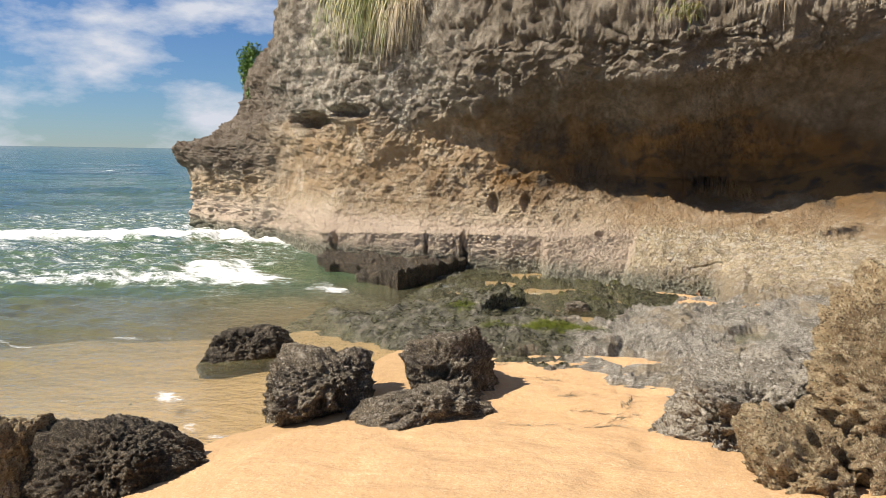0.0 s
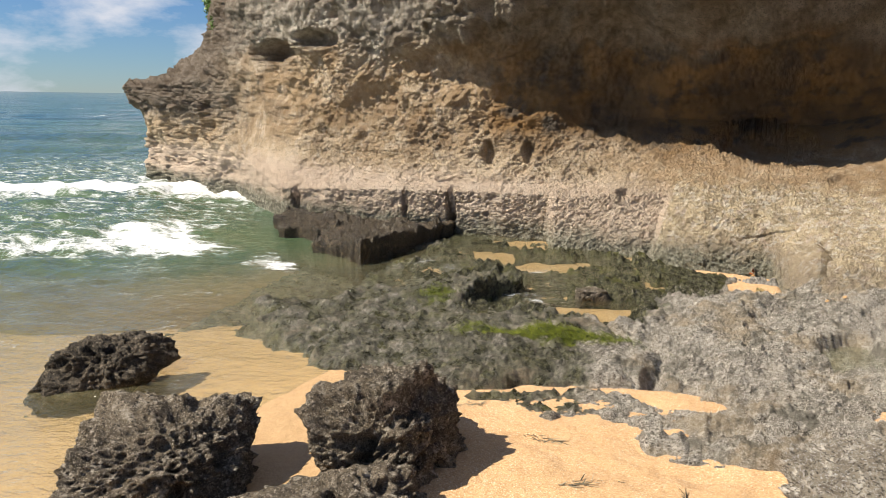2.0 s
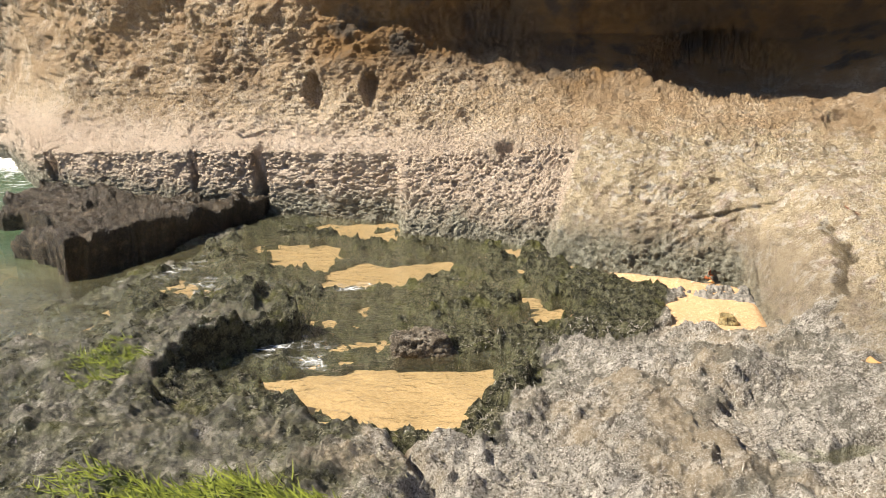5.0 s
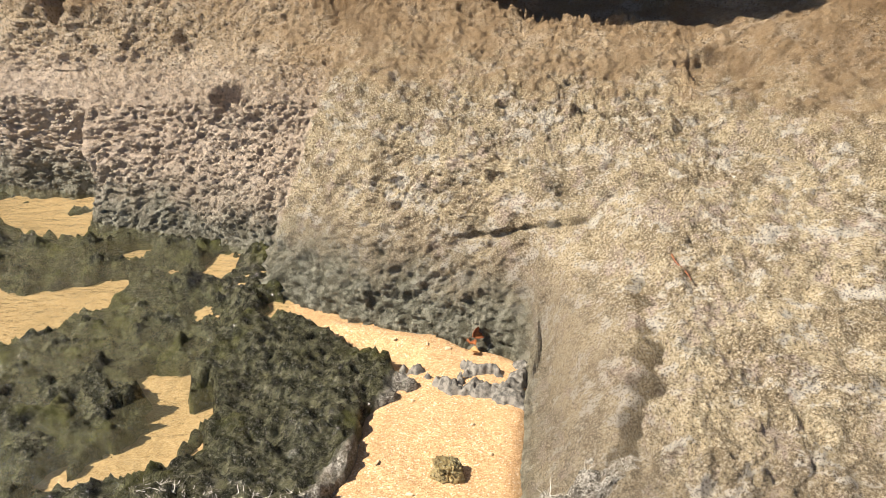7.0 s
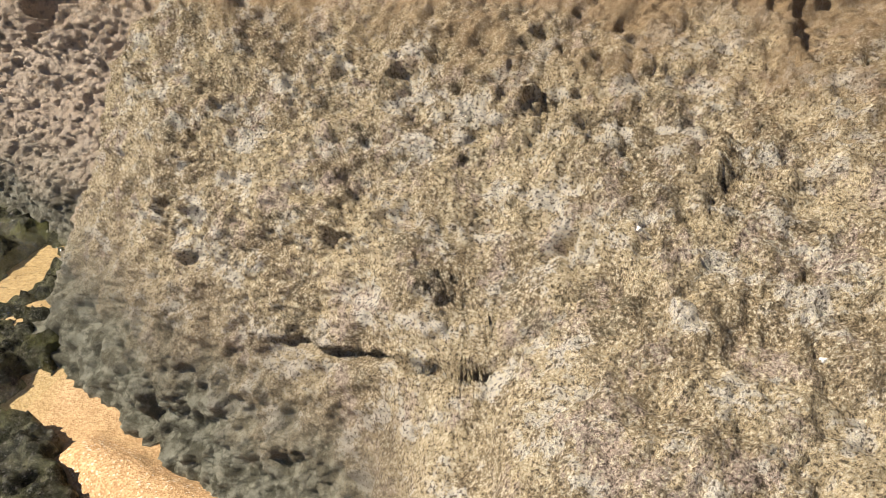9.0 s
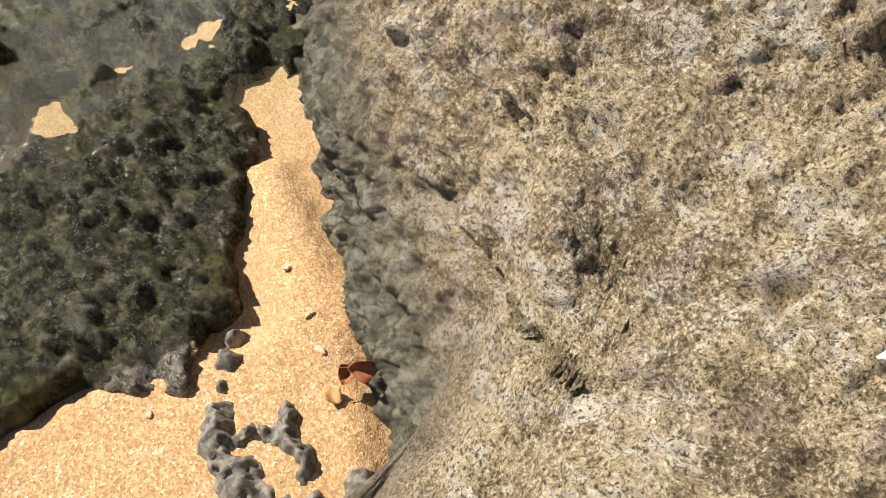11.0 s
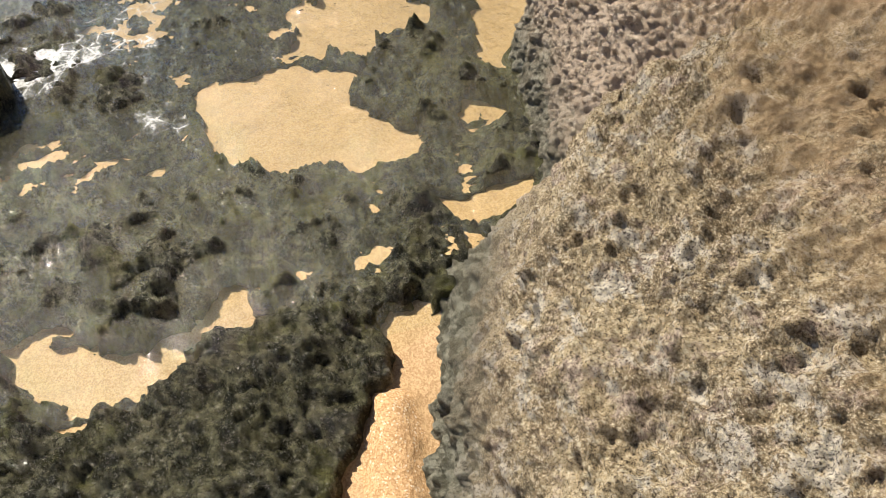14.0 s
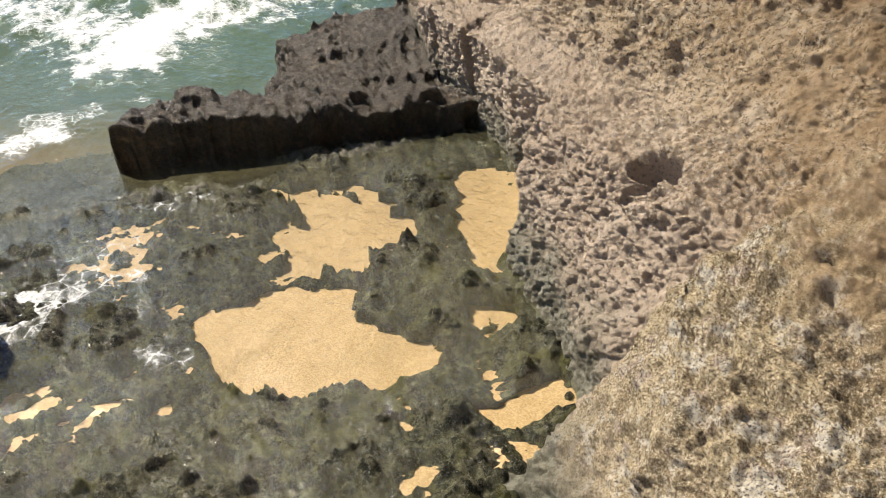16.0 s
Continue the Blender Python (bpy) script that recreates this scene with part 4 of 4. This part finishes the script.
for (hx, hy, hz), (ra, rb, rc), dep in HOLLOWS:
    if hx > 3.2 and hz < 1.2:
        hx, hy, hz = snap((hx, hy, hz))
        dep *= 0.65
    r = np.sqrt(((pts[..., 0] - hx) / ra) ** 2 + ((pts[..., 1] - hy) / rb) ** 2 + ((pts[..., 2] - hz) / rc) ** 2)
    disp -= dep * step(1.15, 0.75, r + 0.12 * fine)
# the crack that runs over the broad block
CRACK = [(4.847, 9.62, 0.87), (4.868, 9.485, 0.89), (4.857, 9.402, 0.85), (4.789, 9.404, 0.784), (4.72, 9.348, 0.726), (4.62, 9.368, 0.67), (4.535, 9.371, 0.676), (4.379, 9.482, 0.564), (4.215, 9.52, 0.529)]
CRACK = [snap(q) for q in CRACK]
crack_ = np.zeros(shape)
for a, b in zip(CRACK, CRACK[1:]):
    q = pts + 0.007 * np.stack([fine, mid, fine], -1)
    t = np.clip(((q - a) @ (b - a)) / ((b - a) @ (b - a)), 0, 1)[..., None]
    dist = np.linalg.norm((q - a - t * (b - a)) * np.array([1, 0.7, 0.7]), axis=-1)
    crack_ = np.maximum(crack_, step(0.011, 0.006, dist))
disp -= 0.026 * crack_
# the deep slot in the rounded block
SLOT = [snap(q) for q in ((4.862, 8.81, 0.664), (4.865, 8.62, 0.64), (4.87, 8.50, 0.613), (4.876, 8.33, 0.586), (4.806, 8.20, 0.476), (4.765, 8.06, 0.397))]
for (a, b), w in zip(zip(SLOT, SLOT[1:]), (0.026, 0.040, 0.056, 0.050, 0.040)):
    q = pts + 0.018 * np.stack([fine, mid, fine], -1)
    t = np.clip(((q - a) @ (b - a)) / ((b - a) @ (b - a)), 0, 1)[..., None]
    disp -= 5.0 * w * step(1.0, 0.6, np.linalg.norm(q - a - t * (b - a), axis=-1) / w)
pts = pts + nrm * disp[..., None]
Sq, Vq = np.broadcast_to(s_axis[:-1, None], (shape[0] - 1, shape[1] - 1)), np.broadcast_to(v_axis[None, :-1], (shape[0] - 1, shape[1] - 1))
low = Vq < 4.35
head = Sq < -6.5
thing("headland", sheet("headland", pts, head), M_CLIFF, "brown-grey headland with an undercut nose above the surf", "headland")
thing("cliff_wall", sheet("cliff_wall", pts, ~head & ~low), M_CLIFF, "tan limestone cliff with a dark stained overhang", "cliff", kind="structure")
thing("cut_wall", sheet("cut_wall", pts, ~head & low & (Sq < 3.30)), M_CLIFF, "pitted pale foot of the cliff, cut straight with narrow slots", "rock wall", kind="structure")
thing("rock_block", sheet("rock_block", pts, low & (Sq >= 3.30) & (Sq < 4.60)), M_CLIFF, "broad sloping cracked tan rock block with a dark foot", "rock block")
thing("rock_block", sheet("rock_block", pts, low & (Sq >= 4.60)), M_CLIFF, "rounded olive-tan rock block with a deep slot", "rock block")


# ---- boulders ----
def boulder(name, centre, radii, turn, material, label, seed, detail=6, rough=0.22, ridged=0.16, lean=(0, 0), squash=0.35, category="rock", knob=0.0):
    bm = bmesh.new()
    bmesh.ops.create_icosphere(bm, subdivisions=detail, radius=1.0)
    me = bpy.data.meshes.new(name)
    bm.to_mesh(me)
    bm.free()
    co = np.empty(len(me.vertices) * 3, np.float32)
    me.vertices.foreach_get("co", co)
    d = co.reshape(-1, 3).astype(float)
    size = float(np.mean(radii))
    blocky = d / np.maximum(np.abs(d).max(axis=1, keepdims=True), 1e-6)
    d = d * (1 - squash) + blocky * squash * 0.86
    p = d * np.array(radii) / size + seed * 3.7
    g = np.random.default_rng(seed)
    faces_ = g.normal(0, 1, (18, 3))
    faces_ /= np.linalg.norm(faces_, axis=1, keepdims=True)
    reach = g.uniform(0.66, 1.02, 18)
    unit = d / np.linalg.norm(d, axis=1, keepdims=True)
    bent = unit + 0.07 * np.stack([fbm(p * 2.3 + k * 9, 3, 0.5, seed + k) for k in range(3)], -1)
    far = reach / np.maximum(bent @ faces_.T, 0.08)
    r = np.clip(np.sum(far ** -9.0, axis=1) ** (-1 / 9.0), 0.3, 1.25) * 1.12
    r *= 1 + 0.6 * rough * fbm(p * 1.5, 3, 0.5, seed) + 0.34 * ridged * fbm(p * 3.4, 6, 0.62, seed + 3, True)
    r -= 0.28 * step(0.46, 0.25, cells(p * 2.7, seed + 5)) * step(0.0, 0.4, fbm(p * 1.1, 2, 0.5, seed + 6)) + 0.08 * step(0.42, 0.22, cells(p * 6.5, seed + 8)) + 0.05 * step(0.42, 0.2, cells(p * 13, seed + 9))
    r += 0.03 * fbm(p * 11, 5, 0.65, seed + 11)
    if knob:
        r += 0.55 * knob * fbm(p * 8.0, 4, 0.6, seed + 21, True) - 1.4 * knob * np.clip(0.5 - cells(p * 7, seed + 23), 0, 1)
    q = d * r[:, None] * np.array(radii)
    q[:, 0] += lean[0] * q[:, 2]
    q[:, 1] += lean[1] * q[:, 2]
    me.vertices.foreach_set("co", q.astype(np.float32).ravel())
    me.polygons.foreach_set("use_smooth", np.ones(len(me.polygons), bool))
    me.update()
    ob = thing(name, me, material, label, category)
    ob.matrix_world = pose(*centre, 0, 0, turn)
    return ob


boulder("boulder", (0.36, 2.86, 0.13), (0.50, 0.62, 0.33), -28, M_DARK, "jagged dark grey reef boulder half sunk in wet sand", 11, 7, lean=(0.25, 0.1))
boulder("boulder", (1.50, 3.42, 0.20), (0.36, 0.50, 0.34), -25, M_DARK, "jagged grey reef boulder with a sharp crest on sand", 12, 7, lean=(0.15, 0.1))
boulder("boulder", (1.45, 2.70, 0.12), (0.50, 0.40, 0.24), 20, M_DARK, "low rough grey reef slab leaning on a boulder", 13, 6, lean=(0.3, 0))
boulder("boulder", (-1.22, 4.45, 0.06), (0.38, 0.36, 0.27), 10, M_WET, "wet dark brown reef rock standing in shallow water", 14, 6)
boulder("boulder", (-0.48, 0.95, 0.10), (0.62, 0.42, 0.30), -8, M_WET, "dark seaweed-stained reef rock at the water's edge", 15, 7, rough=0.18)
boulder("boulder", (-1.15, 0.72, 0.15), (0.34, 0.38, 0.42), 5, M_TAN, "brown reef rock at the water's edge", 16, 6)
boulder("boulder", (4.08, 2.45, 0.36), (0.70, 0.82, 0.44), 10, M_PALE, "pale grey sharply pitted coral boulder on sand", 17, 7, rough=0.10, ridged=0.10, squash=0.7, knob=0.07)
boulder("boulder", (5.10, 1.60, 0.75), (0.88, 0.85, 0.92), 0, M_TAN, "tall tan coral boulder with a crumbling top", 18, 7, rough=0.28, ridged=0.22, knob=0.06)
boulder("boulder", (4.28, 1.25, 0.32), (0.62, 0.48, 0.50), 20, M_TAN, "rough tan coral boulder on the sand", 19, 7, knob=0.08)
boulder("rock", (2.43, 7.62, 0.13), (0.20, 0.12, 0.11), 14, M_DARK, "small grey rock standing in the pool", 22, 6, squash=0.6)
boulder("stone", (4.24, 8.32, 0.15), (0.055, 0.045, 0.045), 20, M_YELLOW, "small knobbly yellow coral stone on sand", 25, 5, category="stone")
boulder("stone", (3.97, 8.90, 0.14), (0.022, 0.018, 0.02), 20, M_TAN, "tan pebble on sand", 26, 4, category="stone")


# ---- weed, plants and litter ----
def strands(roots, dirs, length, width, curl, rng, name):
    """Thin bent ribbons: a mesh of three-jointed blades from roots (n, 3) along dirs (n, 3)."""
    n = len(roots)
    side = np.cross(dirs, np.array([0.0, 0.0, 1.0])) + 1e-6
    side /= np.linalg.norm(side, axis=1, keepdims=True)
    L = length * (0.5 + rng.random((n, 1)))
    W = width * (0.6 + 0.8 * rng.random((n, 1)))
    bend = rng.normal(0, curl, (n, 3))
    rows = []
    for k, f in enumerate((0.0, 0.4, 0.75, 1.0)):
        c = roots + dirs * L * f + bend * L * f * f
        w = W * (1.0, 0.9, 0.6, 0.12)[k]
        rows += [c - side * w, c + side * w]
    co = np.stack(rows, 1).reshape(-1, 3)
    base = (np.arange(n) * 8)[:, None]
    faces = np.concatenate([base + np.array([2 * k, 2 * k + 1, 2 * k + 3, 2 * k + 2]) for k in range(3)], 0)
    me = bpy.data.meshes.new(name)
    me.vertices.add(len(co))
    me.vertices.foreach_set("co", co.astype(np.float32).ravel())
    me.loops.add(len(faces) * 4)
    me.loops.foreach_set("vertex_index", faces.astype(np.int32).ravel())
    me.polygons.add(len(faces))
    me.polygons.foreach_set("loop_start", np.arange(0, len(faces) * 4, 4, dtype=np.int32))
    me.update()
    me.validate()
    return me


def scatter(n, box, rng):
    return rng.uniform(box[0], box[1], n), rng.uniform(box[2], box[3], n)


def lying(x, y, z, rng, flow, spread, lift):
    n = len(x)
    a = radians(flow) + rng.normal(0, spread, n)
    d = np.stack([np.cos(a), np.sin(a), rng.normal(lift, 0.12, n)], -1)
    return np.stack([x, y, z], -1), d


rng = np.random.default_rng(5)
# dark weed on the seaward shelf
x, y = scatter(60000, (-1.3, 4.0, 3.4, 9.4), rng)
zr, co_ = rock_height(x, y)
ok = (inside(x, y, MOSS_ROCK) < -0.05) & (y < 8.1) & (zr > np.maximum(sand_height(x, y), water_height(x, y)) + 0.004) & (x - 0.12 * (y - 5) + 0.35 * co_ < 3.0 + rng.normal(0, 0.25, len(x)))
roots, dirs = lying(x[ok], y[ok], zr[ok] + 0.002, rng, 200, 0.8, 0.10)
M_WEED = make_leafy("brown_weed", (0.025, 0.022, 0.012), (0.28, 0.25, 0.165))
thing("seaweed", strands(roots, dirs, 0.020, 0.0018, 0.35, rng, "seaweed"), M_WEED, "short wet brown seaweed matted over the shelf", "seaweed", kind="stuff")
# bright green weed in the hollow of the shelf
x, y = scatter(60000, (0.5, 3.6, 5.0, 7.3), rng)
zr, co_ = rock_height(x, y)
m_ = np.exp(-(((x - 2.15) * 0.9 + (y - 5.85) * 0.15) / 0.75) ** 2 - ((y - 5.72 + 0.22 * (x - 2.15)) / 0.16) ** 2) + 0.6 * np.exp(-((x - 0.9) / 0.3) ** 2 - ((y - 7.0) / 0.2) ** 2)
ok = m_ > 0.25 + 0.5 * rng.random(len(x))
roots, dirs = lying(x[ok], y[ok], zr[ok] + 0.002, rng, 170, 0.5, 0.2)
M_GREEN = make_leafy("green_weed", (0.04, 0.06, 0.006), (0.22, 0.25, 0.025))
thing("green_seaweed", strands(roots, dirs, 0.06, 0.003, 0.3, rng, "green_seaweed"), M_GREEN, "bright yellow-green seaweed lying in a wet hollow", "seaweed", kind="stuff")
# bleached turf on the landward shelf
x, y = scatter(60000, (2.7, 5.6, 3.9, 8.1), rng)
zr, co_ = rock_height(x, y)
ok = (zr > sand_height(x, y) + 0.02) & (x - 0.12 * (y - 5) + 0.35 * co_ > 2.8 + rng.normal(0, 0.25, len(x))) & (vnoise(np.stack([x * 3, y * 3, 0 * x], -1), 8) > -0.25)
roots, dirs = lying(x[ok], y[ok], zr[ok] + 0.002, rng, 20, 2.0, 0.03)
M_TURF = make_leafy("bleached_turf", (0.26, 0.23, 0.18), (0.72, 0.67, 0.58))
thing("dry_seaweed", strands(roots, dirs, 0.018, 0.0011, 0.7, rng, "dry_seaweed"), M_TURF, "bleached curly turf dried onto the grey shelf", "dry seaweed", kind="stuff")

# wisps of torn weed on the sand
wisp_roots, wisp_dirs = [], []
for wx_, wy_, turn in ((2.55, 3.3, 20), (2.75, 2.9, -10), (3.05, 2.75, 40), (2.3, 2.45, 5), (3.1, 3.1, 80), (2.9, 2.45, 30), (1.75, 4.35, 10), (2.35, 3.9, -20)):
    q = rng.normal(0, 1, (26, 2)) * np.array([0.09, 0.018])
    c, s_ = math.cos(radians(turn)), math.sin(radians(turn))
    x, y = wx_ + q[:, 0] * c - q[:, 1] * s_, wy_ + q[:, 0] * s_ + q[:, 1] * c
    roots, dirs = lying(x, y, sand_height(x, y) + 0.004, rng, turn, 0.5, 0.03)
    wisp_roots.append(roots)
    wisp_dirs.append(dirs)
thing("torn_seaweed", strands(np.concatenate(wisp_roots), np.concatenate(wisp_dirs), 0.07, 0.003, 0.15, rng, "torn_seaweed"), M_WEED, "thin torn wisps of brown weed strewn on dry sand", "seaweed", kind="stuff")


def tuft(name, centre, spread, count, length, width, material, label, fall=0.9, seed=1, category="grass", out=0.5):
    """Blades that arch outwards and hang down."""
    g = np.random.default_rng(seed)
    root = np.array(centre) + g.normal(0, 1, (count, 3)) * np.array(spread)
    d = np.stack([g.normal(0, 0.45, count), -out - 0.4 * g.random(count), g.normal(0.25, 0.25, count)], -1)
    d /= np.linalg.norm(d, axis=1, keepdims=True)
    verts, faces = [], []
    for k in range(count):
        L, w = length * (0.4 + 0.9 * g.random()), width * (0.6 + 0.7 * g.random())
        side = np.array([-d[k, 1], d[k, 0], 0.0])
        side /= np.linalg.norm(side) + 1e-9
        b = len(verts)
        for j in range(6):
            f = j / 5
            c = root[k] + d[k] * L * f * (1 - 0.35 * f) + np.array([0, 0, -fall * L * f * f])
            ww = w * (1 - 0.92 * f)
            verts += [c - side * ww, c + side * ww]
        faces += [(b + 2 * j, b + 2 * j + 1, b + 2 * j + 3, b + 2 * j + 2) for j in range(5)]
    return thing(name, mesh_of(name, verts, faces), material, label, category)


tuft("grass_tuft", (-2.25, 12.45, 5.55), (0.42, 0.18, 0.16), 420, 1.1, 0.013, M_GRASS, "long green and straw grass hanging over the cliff", 1.0, 3)
tuft("grass_tuft", (-1.5, 12.1, 5.3), (0.25, 0.15, 0.12), 160, 0.9, 0.010, M_DRY, "dry straw grass hanging over the cliff", 1.1, 4)
tuft("fern_tuft", (3.75, 8.45, 4.45), (0.16, 0.08, 0.06), 90, 0.32, 0.012, M_GRASS, "small green plant rooted in the lip of the overhang", 0.5, 6, "plant")
for k, (hx, hz) in enumerate(((4.7, 4.85), (5.15, 4.8), (5.6, 4.85), (6.1, 4.75), (6.6, 4.8))):
    tuft("hanging_roots", (hx, 8.35, hz), (0.16, 0.06, 0.05), 16, 0.42, 0.006, M_DRY, "pale dry roots hanging from the overhang", 1.3, 30 + k, "roots", 0.1)


def bush(name, centre, radii, count, leaf, material, label, seed):
    """A low crown of many small leaves, thin at its rim."""
    g = np.random.default_rng(seed)
    q = g.normal(0, 1, (count, 3))
    q /= np.linalg.norm(q, axis=1, keepdims=True)
    q *= (0.55 + 0.5 * g.random((count, 1))) * (0.8 + 0.35 * fbm(q * 2.2, 3, 0.5, seed)[:, None])
    q = q * np.array(radii) + np.array(centre)
    verts, faces = [], []
    for c in q:
        a, b_ = g.normal(0, 1, 3), g.normal(0, 1, 3)
        a *= leaf / np.linalg.norm(a)
        b_ *= 0.45 * leaf / np.linalg.norm(b_)
        k = len(verts)
        verts += [c - a, c + b_, c + a, c - b_]
        faces.append((k, k + 1, k + 2, k + 3))
    return thing(name, mesh_of(name, verts, faces), material, label, "bush")


bush("bush", (-8.2, 18.9, 4.9), (0.45, 0.4, 0.85), 2600, 0.055, M_BUSH, "low bright green salt bush on the headland", 8)
bush("bush", (-7.9, 18.6, 4.0), (0.35, 0.3, 0.5), 1200, 0.05, M_BUSH, "low bright green salt bush on the headland", 9)


def dead_leaf(centre, size, turn, tilt, material, label, curl=0.5):
    """A curled leaf: a pointed blade bent along and across, with a stalk."""
    n, m = 14, 6
    u, v = np.meshgrid(np.linspace(0, 1, n), np.linspace(-1, 1, m), indexing="ij")
    w = 0.36 * np.sin(np.pi * np.clip(u, 0.02, 0.99)) ** 0.8
    x, y = (u - 0.5), v * w
    z = curl * (y ** 2) * 2.2 + 0.25 * curl * (u - 0.5) ** 2 + 0.03 * np.sin(9 * u + 3 * v)
    top = np.stack([x, y, z], -1) * size
    me = sheet("dead_leaf", top)
    bm = bmesh.new()
    bm.from_mesh(me)
    bmesh.ops.solidify(bm, geom=bm.faces[:], thickness=size * 0.012)
    bm.to_mesh(me)
    bm.free()
    ob = thing("dead_leaf", me, material, label, "leaf", group="dead leaves on the rocks")
    ob.matrix_world = pose(*centre, tilt, 10, turn)
    stalk = bmesh.new()
    bmesh.ops.create_cone(stalk, cap_ends=True, segments=6, radius1=size * 0.014, radius2=size * 0.008, depth=size * 0.35, matrix=pose(-size * 0.62, 0, size * 0.02, 0, 90, 0))
    sm = bpy.data.meshes.new("stalk")
    stalk.to_mesh(sm)
    stalk.free()
    part("stalk", sm, M_TWIG, ob)
    return ob


dead_leaf((4.27, 9.20, 0.195), 0.075, 60, 50, M_LEAF, "curled red-brown dead leaf against the foot of the wall", 1.4)
dead_leaf((4.25, 9.16, 0.170), 0.060, 130, 20, M_LEAF, "curled red-brown dead leaf on the sand", 1.2)
dead_leaf((4.27, 9.11, 0.160), 0.055, 10, 0, M_LEAF2, "pale tan cupped dead leaf on the sand", 1.0)
dead_leaf((4.66, 7.18, 0.36), 0.085, 20, 8, M_LEAF2, "orange-brown dead leaf on the grey shelf", 0.5)
dead_leaf((4.85, 7.36, 0.37), 0.075, -10, 8, M_LEAF2, "orange-brown dead leaf on the grey shelf", 0.4)


# ---- small litter on the rocks ----
def shell(centre, size, turn, label):
    """A worn cone of whorls with a wide mouth."""
    n, m = 46, 10
    verts, faces = [], []
    for i in range(n):
        f = i / (n - 1)
        a, r = f * 4.2 * math.tau, 0.36 * (1 - f) ** 1.1 + 0.01
        c = np.array([math.cos(a) * r * 0.75, math.sin(a) * r * 0.75, 1.05 * f])
        for j in range(m):
            b = j / m * math.tau
            verts.append(c + r * 0.55 * np.array([math.cos(a) * math.cos(b), math.sin(a) * math.cos(b), math.sin(b)]))
    for i in range(n - 1):
        for j in range(m):
            faces.append((i * m + j, i * m + (j + 1) % m, (i + 1) * m + (j + 1) % m, (i + 1) * m + j))
    me = mesh_of("shell", [v * size for v in verts], faces, True)
    ob = thing("shell", me, M_SHELL, label, "shell", group="shells on the rocks")
    ob.matrix_world = pose(*centre, 80, 0, turn)
    return ob


def on_rock(x, y):
    """Height of the finished rock surface at a place on the blocks."""
    sel = (np.abs(pts[..., 0] - x) < 0.03) & (np.abs(pts[..., 1] - y) < 0.03) & (V < 4.6)
    return float(pts[..., 2][sel].max()) if sel.any() else 0.9


shell((4.98, 9.55, on_rock(4.98, 9.55) + 0.006), 0.014, 200, "small white sea snail shell on the rock")
shell((5.30, 9.30, on_rock(5.30, 9.30) + 0.005), 0.012, 120, "small white sea snail shell on the rock")


def twig(a, b, radius, label):
    """A thin crooked stick with a side knot."""
    a, b = np.array(a), np.array(b)
    n, m = 12, 7
    axis = (b - a) / np.linalg.norm(b - a)
    u = np.cross(axis, (0, 0, 1))
    u /= np.linalg.norm(u)
    w = np.cross(axis, u)
    verts, faces = [], []
    for i in range(n):
        f = i / (n - 1)
        c = a + (b - a) * f + u * 0.004 * math.sin(7 * f) + w * 0.003 * math.sin(4 * f)
        r = radius * (1 - 0.5 * f) * (1.25 if i == 5 else 1)
        verts += [c + r * (math.cos(j / m * math.tau) * u + math.sin(j / m * math.tau) * w) for j in range(m)]
    for i in range(n - 1):
        faces += [(i * m + j, i * m + (j + 1) % m, (i + 1) * m + (j + 1) % m, (i + 1) * m + j) for j in range(m)]
    faces += [tuple(range(m))[::-1], tuple(range((n - 1) * m, n * m))]
    return thing("twig", mesh_of("twig", verts, faces, True), M_TWIG, label, "twig")


twig((4.99, 8.78, on_rock(4.99, 8.78) + 0.006), (5.04, 8.64, on_rock(5.04, 8.64) + 0.006), 0.004, "thin reddish dry twig lying on the rock")
for k, (sx, sy) in enumerate(((4.05, 8.75), (4.3, 8.62), (3.98, 8.35), (4.38, 8.45), (4.12, 8.2), (4.15, 9.15), (3.9, 9.2), (4.05, 9.18))):
    boulder("pebble", (sx, sy, float(sand_height(np.array([sx]), np.array([sy]))[0]) + 0.003), (0.009 + 0.003 * (k % 3), 0.007, 0.006), 40 * k, M_PEBBLE, "tiny worn coral pebble on the sand", 60 + k, 3, category="pebble")
